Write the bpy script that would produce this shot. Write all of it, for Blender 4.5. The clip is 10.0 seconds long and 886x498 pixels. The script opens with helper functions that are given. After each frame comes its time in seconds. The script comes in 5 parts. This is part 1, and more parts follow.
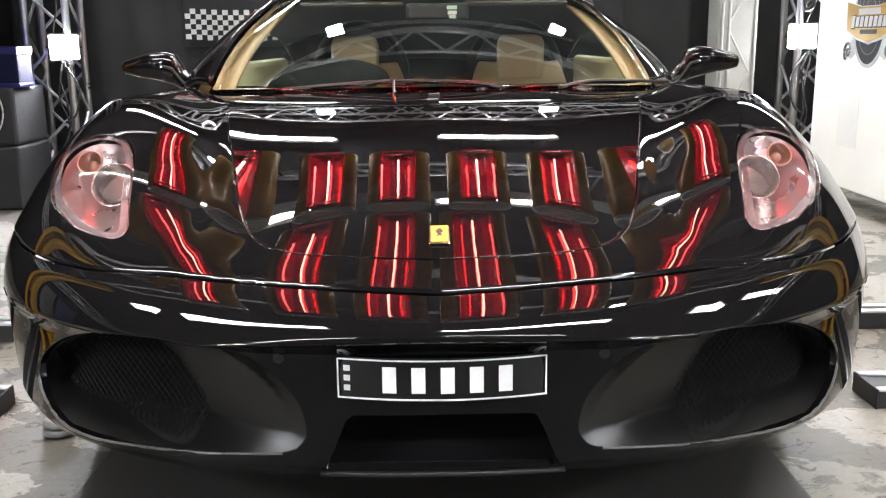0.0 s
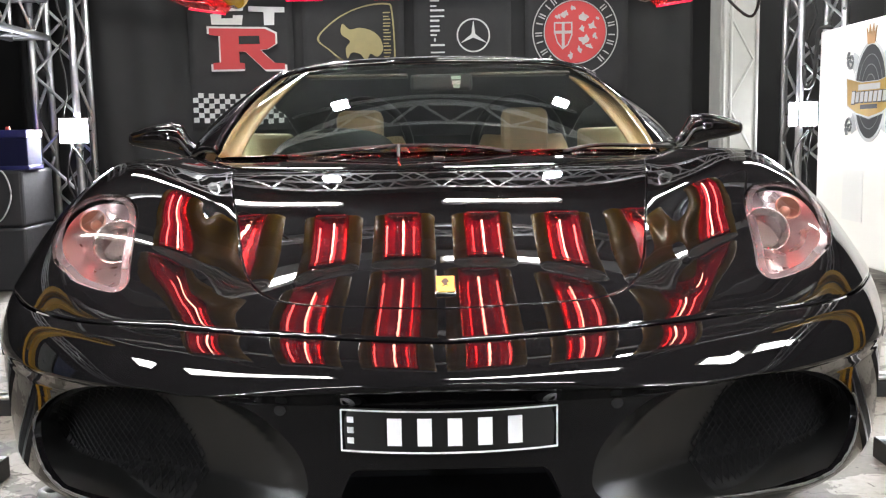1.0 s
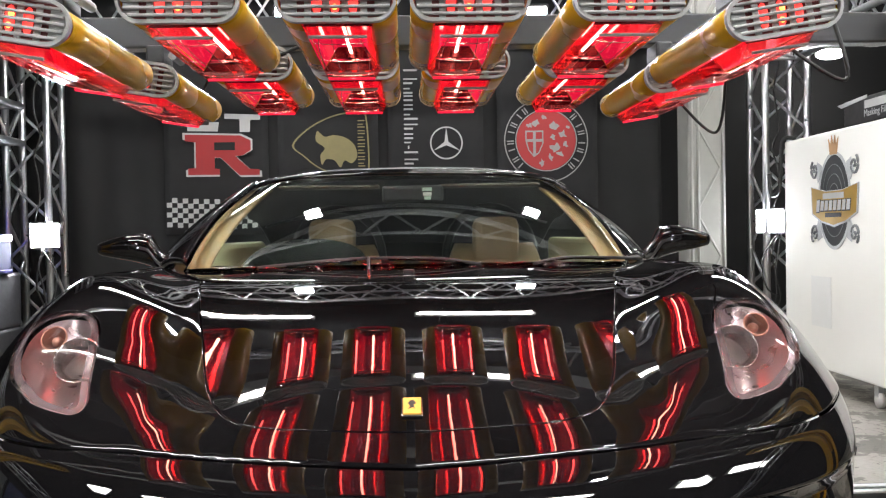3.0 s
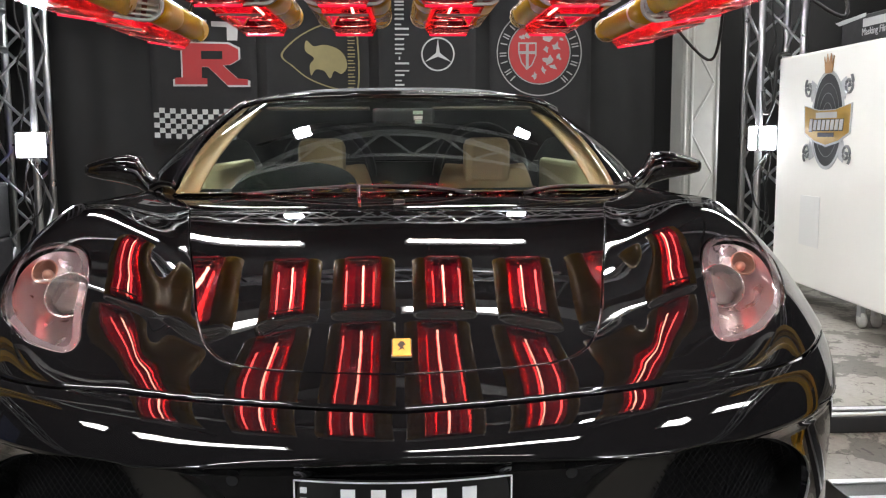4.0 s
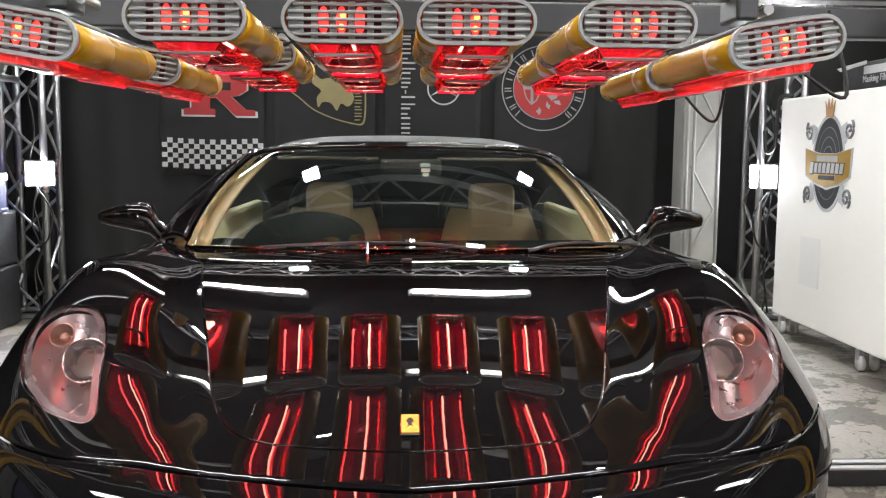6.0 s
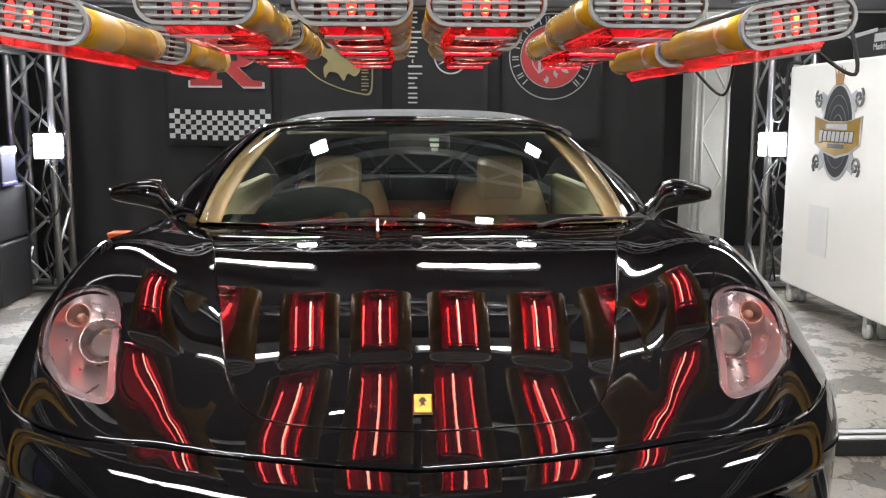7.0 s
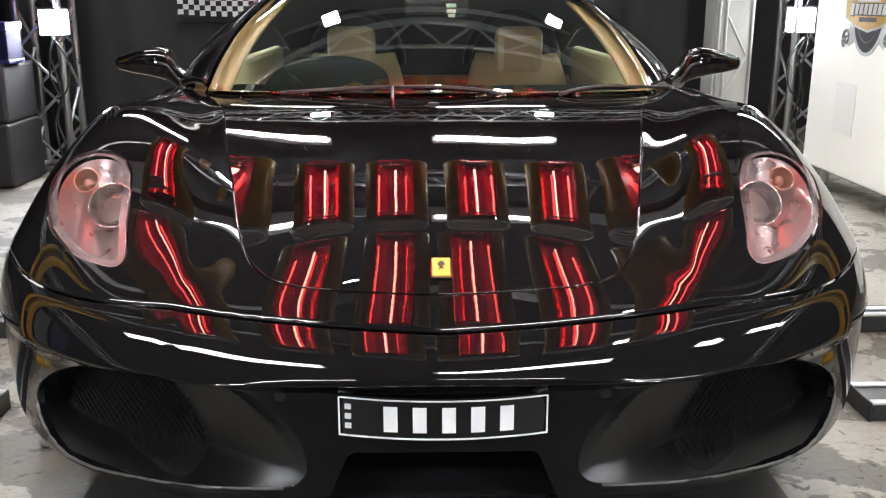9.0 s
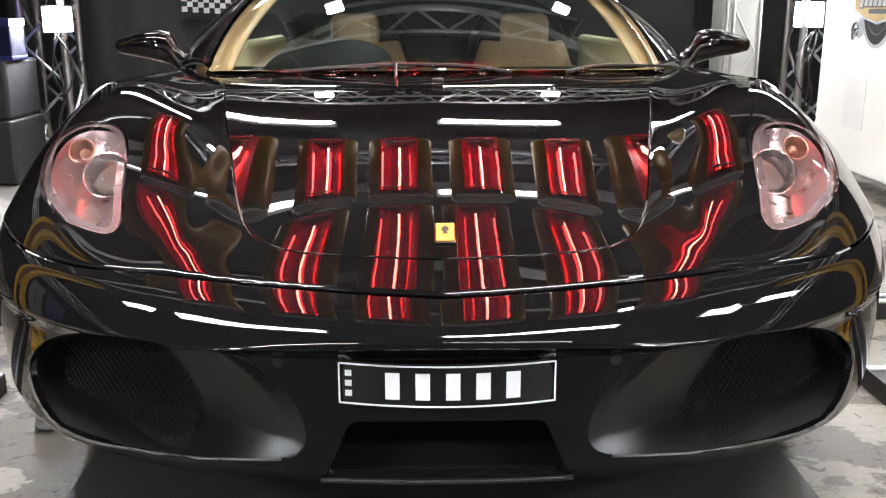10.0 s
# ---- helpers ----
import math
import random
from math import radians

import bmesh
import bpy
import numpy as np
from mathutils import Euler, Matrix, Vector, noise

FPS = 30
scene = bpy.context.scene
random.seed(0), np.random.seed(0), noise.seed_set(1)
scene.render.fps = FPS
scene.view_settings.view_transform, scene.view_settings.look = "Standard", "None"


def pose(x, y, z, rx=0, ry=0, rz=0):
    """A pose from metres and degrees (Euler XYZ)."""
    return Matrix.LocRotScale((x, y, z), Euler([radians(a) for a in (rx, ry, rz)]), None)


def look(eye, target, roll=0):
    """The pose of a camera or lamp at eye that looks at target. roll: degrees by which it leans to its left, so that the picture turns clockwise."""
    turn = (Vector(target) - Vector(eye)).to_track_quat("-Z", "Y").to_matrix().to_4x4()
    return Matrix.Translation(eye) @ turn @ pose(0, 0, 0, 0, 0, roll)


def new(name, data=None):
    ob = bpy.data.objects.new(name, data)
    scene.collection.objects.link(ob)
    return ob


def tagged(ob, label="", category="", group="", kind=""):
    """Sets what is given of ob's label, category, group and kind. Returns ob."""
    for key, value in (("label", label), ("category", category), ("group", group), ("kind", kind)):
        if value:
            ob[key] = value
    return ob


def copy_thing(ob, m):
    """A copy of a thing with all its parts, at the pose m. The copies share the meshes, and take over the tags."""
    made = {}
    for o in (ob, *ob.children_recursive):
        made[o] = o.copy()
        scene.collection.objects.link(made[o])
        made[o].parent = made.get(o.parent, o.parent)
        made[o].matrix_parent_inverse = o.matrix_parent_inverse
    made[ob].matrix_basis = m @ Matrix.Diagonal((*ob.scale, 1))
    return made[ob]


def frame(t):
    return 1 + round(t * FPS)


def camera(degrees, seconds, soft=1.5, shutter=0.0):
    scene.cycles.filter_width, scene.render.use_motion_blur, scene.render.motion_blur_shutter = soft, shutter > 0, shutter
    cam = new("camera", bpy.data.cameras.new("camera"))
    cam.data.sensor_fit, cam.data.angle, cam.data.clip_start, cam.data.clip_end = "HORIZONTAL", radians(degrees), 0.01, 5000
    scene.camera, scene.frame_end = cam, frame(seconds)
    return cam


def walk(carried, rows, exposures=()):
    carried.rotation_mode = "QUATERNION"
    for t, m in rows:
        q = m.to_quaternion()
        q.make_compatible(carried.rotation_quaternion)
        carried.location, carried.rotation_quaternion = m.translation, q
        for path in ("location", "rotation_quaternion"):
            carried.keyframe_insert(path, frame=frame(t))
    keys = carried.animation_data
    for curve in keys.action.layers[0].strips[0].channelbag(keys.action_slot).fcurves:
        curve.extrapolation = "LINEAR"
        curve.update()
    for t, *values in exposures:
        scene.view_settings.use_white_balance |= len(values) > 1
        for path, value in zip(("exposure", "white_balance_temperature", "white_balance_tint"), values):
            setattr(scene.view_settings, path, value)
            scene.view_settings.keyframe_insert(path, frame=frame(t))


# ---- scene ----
cam = camera(50.9, 10.0, soft=1.2)
PATH = [
    (0, (-0.016, -1.49, 1.011), (0.014, 0.461, 0.573), -0.6),
    (0.5, (-0.019, -1.477, 0.962), (0.005, 0.49, 0.6), -0.6),
    (1, (-0.017, -1.471, 0.932), (0.004, 0.513, 0.684), -1.1),
    (1.5, (-0.011, -1.464, 0.918), (0.031, 0.531, 0.773), -1.0),
    (2, (-0.01, -1.46, 0.921), (0.04, 0.539, 0.879), -1.1),
    (2.2, (-0.007, -1.463, 0.933), (0.049, 0.536, 0.924), -1.1),
    (3.3, (-0.001, -1.456, 0.991), (0.088, 0.54, 0.912), -0.7),
    (3.5, (-0.005, -1.459, 1.012), (0.091, 0.534, 0.872), -0.5),
    (4, (-0.001, -1.452, 1.042), (0.096, 0.531, 0.799), -0.3),
    (4.5, (-0.002, -1.456, 1.077), (0.093, 0.523, 0.802), 0.2),
    (5, (-0.011, -1.465, 1.114), (0.08, 0.518, 0.865), 0.3),
    (5.5, (-0.021, -1.464, 1.152), (0.075, 0.522, 0.935), 0.5),
    (5.7, (-0.019, -1.478, 1.16), (0.078, 0.509, 0.957), 0.6),
    (7, (-0.029, -1.504, 1.206), (0.052, 0.474, 0.92), 0.2),
    (7.5, (-0.036, -1.497, 1.208), (0.033, 0.478, 0.904), 0.2),
    (8, (-0.041, -1.486, 1.186), (0.016, 0.481, 0.825), 0.2),
    (8.5, (-0.034, -1.465, 1.165), (0.024, 0.48, 0.702), 0.2),
    (9, (-0.036, -1.447, 1.14), (0.014, 0.484, 0.621), 0.1),
    (9.5, (-0.034, -1.433, 1.113), (0.004, 0.495, 0.585), -0.1),
    (10, (-0.031, -1.414, 1.045), (0.006, 0.523, 0.547), -0.1),
]
walk(cam, [(t, look(eye, target, roll)) for t, eye, target, roll in PATH],
     exposures=[(0.0, 0.80), (1.0, 0.82), (2.2, 0.46), (4.0, 0.22), (8.0, 0.20), (8.6, 0.3), (9.2, 0.64), (10.0, 0.77)])

# ---------------------------------------------------------------- world and light
world = bpy.data.worlds.new("world")
scene.world = world
world.use_nodes = True
world.node_tree.nodes["Background"].inputs[0].default_value = (0.5, 0.55, 0.6, 1)
world.node_tree.nodes["Background"].inputs[1].default_value = 0.02


# ---------------------------------------------------------------- materials
MATS = {}


def mat(name, colour=(0.5, 0.5, 0.5), rough=0.5, metal=0.0, emit=0.0, glow=None, coat=0.0, noise_scale=0.0, vary=0.0,
        bump=0.0, bump_scale=200.0, transmission=0.0, ior=1.5, alpha=1.0, spec=0.5):
    if name in MATS:
        return MATS[name]
    m = bpy.data.materials.new(name)
    m.use_nodes = True
    nt = m.node_tree
    b = nt.nodes["Principled BSDF"]
    b.inputs["Base Color"].default_value = (*colour, 1)
    b.inputs["Roughness"].default_value = rough
    b.inputs["Metallic"].default_value = metal
    b.inputs["Coat Weight"].default_value = coat
    b.inputs["Coat Roughness"].default_value = 0.02
    b.inputs["IOR"].default_value = ior
    b.inputs["Transmission Weight"].default_value = transmission
    b.inputs["Alpha"].default_value = alpha
    b.inputs["Specular IOR Level"].default_value = spec
    if emit:
        b.inputs["Emission Color"].default_value = (*(glow or colour), 1)
        b.inputs["Emission Strength"].default_value = emit
    tc = nt.nodes.new("ShaderNodeTexCoord")
    if vary:
        n1 = nt.nodes.new("ShaderNodeTexNoise")
        n1.inputs["Scale"].default_value, n1.inputs["Detail"].default_value = noise_scale, 8
        nt.links.new(tc.outputs["Object"], n1.inputs["Vector"])
        ramp = nt.nodes.new("ShaderNodeMix")
        ramp.data_type = "RGBA"
        ramp.inputs[6].default_value = (*[c * (1 - vary) for c in colour], 1)
        ramp.inputs[7].default_value = (*[min(1, c * (1 + vary)) for c in colour], 1)
        nt.links.new(n1.outputs["Fac"], ramp.inputs[0])
        nt.links.new(ramp.outputs[2], b.inputs["Base Color"])
        mr = nt.nodes.new("ShaderNodeMapRange")
        mr.inputs["To Min"].default_value, mr.inputs["To Max"].default_value = max(0.0, rough - 0.12), min(1, rough + 0.12)
        nt.links.new(n1.outputs["Fac"], mr.inputs["Value"])
        nt.links.new(mr.outputs[0], b.inputs["Roughness"])
    if bump:
        n2 = nt.nodes.new("ShaderNodeTexNoise")
        n2.inputs["Scale"].default_value, n2.inputs["Detail"].default_value = bump_scale, 4
        nt.links.new(tc.outputs["Object"], n2.inputs["Vector"])
        bp = nt.nodes.new("ShaderNodeBump")
        bp.inputs["Strength"].default_value, bp.inputs["Distance"].default_value = bump, 0.002
        nt.links.new(n2.outputs["Fac"], bp.inputs["Height"])
        nt.links.new(bp.outputs["Normal"], b.inputs["Normal"])
    MATS[name] = m
    return m


PAINT = mat("black paint", (0.0045, 0.0042, 0.0046), 0.02, spec=0.40, bump=0.07, bump_scale=11)
DARK = mat("black plastic", (0.012, 0.012, 0.013), 0.45, bump=0.15, bump_scale=900)
SATIN = mat("satin black duct", (0.006, 0.006, 0.0058), 0.34, bump=0.08, bump_scale=700, spec=0.5)
RUBBER = mat("rubber", (0.012, 0.012, 0.012), 0.7, bump=0.2, bump_scale=300)
CHROME = mat("chrome", (0.8, 0.8, 0.8), 0.08, 1.0)
ALLOY = mat("truss aluminium", (0.62, 0.63, 0.65), 0.32, 1.0, noise_scale=9, vary=0.12)
STEEL = mat("grey painted steel", (0.17, 0.172, 0.17), 0.42, 0.3, noise_scale=14, vary=0.2)
GOLD = mat("gold lacquered housing", (0.46, 0.245, 0.008), 0.26, 0.1, noise_scale=3, vary=0.05)
# the tube's red light is put into the trough's colour and emission
REFLECTOR = mat("reflector with added red glow", (0.86, 0.20, 0.25), 0.05, 0.97, emit=0.52, glow=(1.0, 0.010, 0.065))
TUBE = mat("glowing quartz tube", (1, 0.3, 0.1), 0.3, emit=25.0, glow=(1.0, 0.37, 0.27))
# emission added as red fill for the lit inside of the lamps
ADDED_GLOW = mat("added red glow", (0.8, 0.08, 0.12), 0.08, 0.9, emit=0.48, glow=(1.0, 0.012, 0.07))
GLASS = mat("clear glass", (0.86, 0.95, 0.90), 0.0, transmission=1.0, ior=1.45)
TAN = mat("tan leather", (0.27, 0.165, 0.068), 0.5, noise_scale=16, vary=0.14, bump=0.25, bump_scale=350)
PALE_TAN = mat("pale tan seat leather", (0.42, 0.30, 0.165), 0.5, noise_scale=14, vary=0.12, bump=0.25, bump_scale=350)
FABRIC = mat("charcoal roof fabric", (0.046, 0.047, 0.049), 0.9, noise_scale=40, vary=0.2, bump=0.5, bump_scale=1200)
WHITE = mat("white", (0.8, 0.8, 0.79), 0.5)
STRIP = mat("ceiling tube light", (1, 1, 1), 0.4, emit=62.0, glow=(1.0, 0.98, 0.94))
FLOOD = mat("flood light face", (1, 1, 1), 0.4, emit=480.0, glow=(0.93, 0.95, 1.0))
YELLOW = mat("yellow enamel", (0.72, 0.42, 0.075), 0.3, coat=0.5)
CURTAIN = mat("black curtain cloth", (0.0092, 0.0093, 0.010), 0.88, noise_scale=3, vary=0.3, bump=0.4, bump_scale=600)
CEIL = mat("black ceiling", (0.012, 0.012, 0.013), 0.8, noise_scale=2, vary=0.3)
BOARD = mat("white display cloth", (0.78, 0.77, 0.73), 0.75, noise_scale=2.2, vary=0.05, bump=0.1, bump_scale=40)
CASE = mat("black equipment case", (0.014, 0.014, 0.016), 0.55, noise_scale=30, vary=0.2, bump=0.3, bump_scale=250)


# ---------------------------------------------------------------- mesh helpers
def mesh_object(name, bm, material, parent=None, label="", smooth=True):
    me = bpy.data.meshes.new(name)
    bm.to_mesh(me)
    bm.free()
    me.materials.append(material)
    if smooth:
        me.polygons.foreach_set("use_smooth", [True] * len(me.polygons))
    ob = new(name, me)
    if parent:
        ob.parent = parent
    if label:
        tagged(ob, label)
    return ob


def part(name, bm, material, parent, label="", smooth=False):
    return mesh_object(name, bm, material, parent, label, smooth)


def thing(name, label, category, group="", kind="", at=(0, 0, 0)):
    ob = new(name)
    ob.location = at
    return tagged(ob, label, category, group, kind)


def box(bm, c, s, m=None, bevel=0.0):
    r = bmesh.ops.create_cube(bm, size=1)
    vs = r["verts"]
    bmesh.ops.scale(bm, vec=s, verts=vs)
    if bevel:
        es = list({e for v in vs for e in v.link_edges})
        vs = [v for v in bmesh.ops.bevel(bm, geom=es, offset=bevel, segments=2, affect="EDGES", profile=0.5)["verts"]]
    bmesh.ops.translate(bm, vec=c, verts=vs)
    if m:
        bmesh.ops.transform(bm, matrix=m, verts=vs)
    return vs


def boxes(*items, bevel=0.0):
    bm = bmesh.new()
    for c, s in items:
        box(bm, c, s, bevel=bevel)
    return bm


def rod(bm, a, b, r, seg=8, r2=None):
    a, b = Vector(a), Vector(b)
    d = b - a
    m = Matrix.Translation((a + b) / 2) @ d.to_track_quat("Z", "Y").to_matrix().to_4x4()
    bmesh.ops.create_cone(bm, cap_ends=True, segments=seg, radius1=r, radius2=r if r2 is None else r2, depth=d.length, matrix=m)


def rods(pairs, r, seg=8):
    bm = bmesh.new()
    for a, b in pairs:
        rod(bm, a, b, r, seg)
    return bm


def tube_path(pts, r, seg=8, closed=False):
    """A round bar along a path."""
    bm = bmesh.new()
    P = [Vector(p) for p in pts]
    n = len(P)
    rings = []
    for i, p in enumerate(P):
        d = (P[(i + 1) % n] - P[i - 1]) if closed else (P[min(i + 1, n - 1)] - P[max(i - 1, 0)])
        q = d.to_track_quat("Z", "Y")
        rr = r(i / (n - 1)) if callable(r) else r
        rings.append([bm.verts.new(p + q @ Vector((rr * math.cos(a), rr * math.sin(a), 0))) for a in
                      [2 * math.pi * k / seg for k in range(seg)]])
    last = n if closed else n - 1
    for i in range(last):
        A, B = rings[i], rings[(i + 1) % n]
        for k in range(seg):
            bm.faces.new((A[k], A[(k + 1) % seg], B[(k + 1) % seg], B[k]))
    if not closed:
        bm.faces.new(rings[0][::-1]), bm.faces.new(rings[-1])
    bmesh.ops.recalc_face_normals(bm, faces=bm.faces)
    return bm


def grid_surface(fn, nu, nv, thick=0.0):
    """fn(u, v) with u, v in 0..1 gives a place."""
    bm = bmesh.new()
    g = [[bm.verts.new(fn(i / nu, j / nv)) for j in range(nv + 1)] for i in range(nu + 1)]
    for i in range(nu):
        for j in range(nv):
            bm.faces.new((g[i][j], g[i + 1][j], g[i + 1][j + 1], g[i][j + 1]))
    if thick:
        bm.normal_update()
        bmesh.ops.solidify(bm, geom=bm.faces[:], thickness=thick)
    return bm


def prism(outline, depth, y0=0.0):
    """An outline in x, z pushed back along y from y0 by depth."""
    bm = bmesh.new()
    A = [bm.verts.new((x, y0, z)) for x, z in outline]
    B = [bm.verts.new((x, y0 + depth, z)) for x, z in outline]
    bm.faces.new(A), bm.faces.new(B[::-1])
    for k in range(len(A)):
        bm.faces.new((A[k], B[k], B[(k + 1) % len(A)], A[(k + 1) % len(A)]))
    bmesh.ops.recalc_face_normals(bm, faces=bm.faces)
    return bm


def ring_prism(outer, inner, depth, y0=0.0):
    bm = bmesh.new()
    n = len(outer)
    V = [[bm.verts.new((x, y, z)) for x, z in o] for o in (outer, inner) for y in (y0, y0 + depth)]
    of, ob_, nf, nb = V
    for k in range(n):
        j = (k + 1) % n
        bm.faces.new((of[k], of[j], nf[j], nf[k])), bm.faces.new((ob_[k], nb[k], nb[j], ob_[j]))
        bm.faces.new((of[k], ob_[k], ob_[j], of[j])), bm.faces.new((nf[k], nf[j], nb[j], nb[k]))
    bmesh.ops.recalc_face_normals(bm, faces=bm.faces)
    return bm


def ellipse(cx, cz, rx, rz, n=40, a0=0.0):
    return [(cx + rx * math.cos(a0 + 2 * math.pi * k / n), cz + rz * math.sin(a0 + 2 * math.pi * k / n)) for k in range(n)]


def curve2(pts, n=8, closed=True):
    """A smooth curve through the points."""
    out, k = [], len(pts)
    for i in range(k if closed else k - 1):
        p = [np.array(pts[(i + d) % k if closed else min(max(i + d, 0), k - 1)], float) for d in (-1, 0, 1, 2)]
        for s in range(n):
            t = s / n
            out.append(0.5 * (2 * p[1] + (p[2] - p[0]) * t + (2 * p[0] - 5 * p[1] + 4 * p[2] - p[3]) * t * t
                              + (3 * p[1] - p[0] - 3 * p[2] + p[3]) * t ** 3))
    if not closed:
        out.append(np.array(pts[-1], float))
    return np.array(out)


def sdf(poly, P):
    """Signed distance to a closed outline, positive outside."""
    poly = np.asarray(poly)
    d, inside = np.full(len(P), 1e9), np.zeros(len(P), bool)
    for a, b in zip(poly, np.roll(poly, -1, 0)):
        e = b - a
        t = np.clip(((P - a) @ e) / max(e @ e, 1e-12), 0, 1)
        d = np.minimum(d, np.linalg.norm(P - a - t[:, None] * e, axis=1))
        c = ((a[1] > P[:, 1]) != (b[1] > P[:, 1]))
        with np.errstate(divide="ignore", invalid="ignore"):
            xi = a[0] + (P[:, 1] - a[1]) * e[0] / (e[1] if e[1] else 1e-12)
        inside ^= c & (P[:, 0] < xi)
    return np.where(inside, -d, d)


# ---------------------------------------------------------------- sports car: front skin
def bspline(C, n):
    """Cubic B-spline along axis 0, clamped at both ends, n samples."""
    m = len(C)
    pad = np.concatenate([2 * C[:1] - C[1:2], C, 2 * C[-1:] - C[-2:-1]])
    s = np.linspace(0, m - 1 - 1e-9, n)
    i = s.astype(int)
    t = (s - i).reshape((-1,) + (1,) * (C.ndim - 1))
    w = [(1 - t) ** 3 / 6, (3 * t ** 3 - 6 * t ** 2 + 4) / 6, (-3 * t ** 3 + 3 * t ** 2 + 3 * t + 1) / 6, t ** 3 / 6]
    return sum(w[k] * pad[i + k] for k in range(4))


def sharpen(C):
    """Moves the control points so that the spline comes close to the design points."""
    D = C.copy()
    for _ in range(3):
        D = D + 0.9 * (C - bspline(D, len(D)))
    return D


# design lines of the half body, from the lip under the nose up and back to the cowl: x, y, z
CENTRE = [(0, 0.04, 0.155), (0, 0.03, 0.2), (0, 0.046, 0.31), (0, 0.046, 0.4), (0, 0.044, 0.487), (0, 0.0108, 0.5175),
          (0, -0.0004, 0.5342), (0, 0.0364, 0.5589), (0, 0.14, 0.6081), (0, 0.33, 0.6862), (0, 0.59, 0.7587), (0,
          0.83, 0.8085), (0, 1.04, 0.844), (0, 1.235, 0.868)]
LINE_1 = [(0.22, 0.045, 0.155), (0.22, 0.035, 0.2), (0.22, 0.05, 0.31), (0.22, 0.05, 0.4), (0.22, 0.048, 0.486),
          (0.22, 0.0166, 0.515), (0.22, 0.0109, 0.5279), (0.22, 0.0444, 0.5584), (0.21, 0.145, 0.6062), (0.21, 0.34,
          0.6831), (0.22, 0.6, 0.7569), (0.24, 0.84, 0.8063), (0.26, 1.06, 0.843), (0.28, 1.26, 0.866)]
LINE_2 = [(0.42, 0.07, 0.155), (0.42, 0.06, 0.2), (0.42, 0.068, 0.31), (0.42, 0.067, 0.4), (0.42, 0.0679, 0.484),
          (0.42, 0.0466, 0.5078), (0.42, 0.0482, 0.5159), (0.415, 0.0816, 0.5502), (0.405, 0.16, 0.6014), (0.41, 0.36,
          0.6699), (0.425, 0.62, 0.7468), (0.47, 0.88, 0.8037), (0.515, 1.12, 0.8443), (0.56, 1.36, 0.86)]
LINE_2B = [(0.5, 0.098, 0.155), (0.5, 0.088, 0.2), (0.5, 0.09, 0.31), (0.5, 0.087, 0.4), (0.5, 0.0877, 0.481), (0.5,
          0.0762, 0.5036), (0.5, 0.0751, 0.5152), (0.497, 0.1106, 0.5519), (0.49, 0.18, 0.6013), (0.495, 0.37,
          0.6754), (0.515, 0.63, 0.7492), (0.555, 0.89, 0.8087), (0.595, 1.14, 0.8484), (0.62, 1.395, 0.858)]
LINE_3 = [(0.57, 0.13, 0.155), (0.57, 0.12, 0.2), (0.575, 0.125, 0.31), (0.577, 0.123, 0.4), (0.578, 0.1128, 0.478),
          (0.578, 0.1105, 0.5038), (0.578, 0.1061, 0.5187), (0.575, 0.1377, 0.5587), (0.57, 0.2, 0.6065), (0.575,
          0.38, 0.6808), (0.6, 0.64, 0.7707), (0.635, 0.9, 0.8311), (0.665, 1.16, 0.8587), (0.68, 1.43, 0.8603)]
LINE_4 = [(0.68, 0.205, 0.155), (0.69, 0.195, 0.2), (0.7, 0.19, 0.31), (0.702, 0.19, 0.4), (0.704, 0.187, 0.47),
          (0.705, 0.1899, 0.5077), (0.705, 0.1855, 0.5225), (0.7, 0.212, 0.5773), (0.69, 0.26, 0.629), (0.7, 0.42,
          0.7034), (0.7, 0.67, 0.7882), (0.73, 0.93, 0.8566), (0.75, 1.18, 0.8761), (0.76, 1.46, 0.873)]
LINE_5 = [(0.78, 0.3, 0.155), (0.79, 0.29, 0.2), (0.805, 0.29, 0.31), (0.812, 0.295, 0.4), (0.815, 0.2958, 0.47),
          (0.8165, 0.2955, 0.4959), (0.818, 0.2954, 0.5247), (0.815, 0.3157, 0.5806), (0.8, 0.355, 0.6511), (0.8, 0.5,
          0.734), (0.81, 0.74, 0.809), (0.82, 0.97, 0.866), (0.83, 1.2, 0.866), (0.84, 1.46, 0.86)]
LINE_6 = [(0.86, 0.41, 0.155), (0.873, 0.405, 0.2), (0.891, 0.41, 0.31), (0.901, 0.415, 0.4), (0.907, 0.42, 0.47),
          (0.908, 0.42, 0.4975), (0.907, 0.42, 0.525), (0.893, 0.435, 0.585), (0.874, 0.47, 0.65), (0.868, 0.6,
          0.729), (0.87, 0.82, 0.802), (0.875, 1.02, 0.835), (0.88, 1.22, 0.832), (0.91, 1.44, 0.76)]
LINE_7 = [(0.925, 0.52, 0.16), (0.938, 0.525, 0.21), (0.952, 0.53, 0.31), (0.960, 0.54, 0.4), (0.964, 0.545, 0.47),
          (0.965, 0.5475, 0.5), (0.964, 0.55, 0.53), (0.952, 0.56, 0.59), (0.925, 0.6, 0.655), (0.905, 0.72, 0.728),
          (0.905, 0.92, 0.765), (0.91, 1.1, 0.765), (0.92, 1.28, 0.73), (0.94, 1.42, 0.55)]
ARCH = [(0.935, 0.6, 0.17), (0.948, 0.605, 0.22), (0.960, 0.62, 0.31), (0.967, 0.635, 0.39), (0.971, 0.66, 0.46),
          (0.972, 0.67, 0.485), (0.972, 0.68, 0.51), (0.967, 0.72, 0.57), (0.953, 0.78, 0.625), (0.943, 0.88, 0.665),
          (0.942, 1, 0.68), (0.945, 1.14, 0.655), (0.95, 1.27, 0.57), (0.95, 1.38, 0.3)]
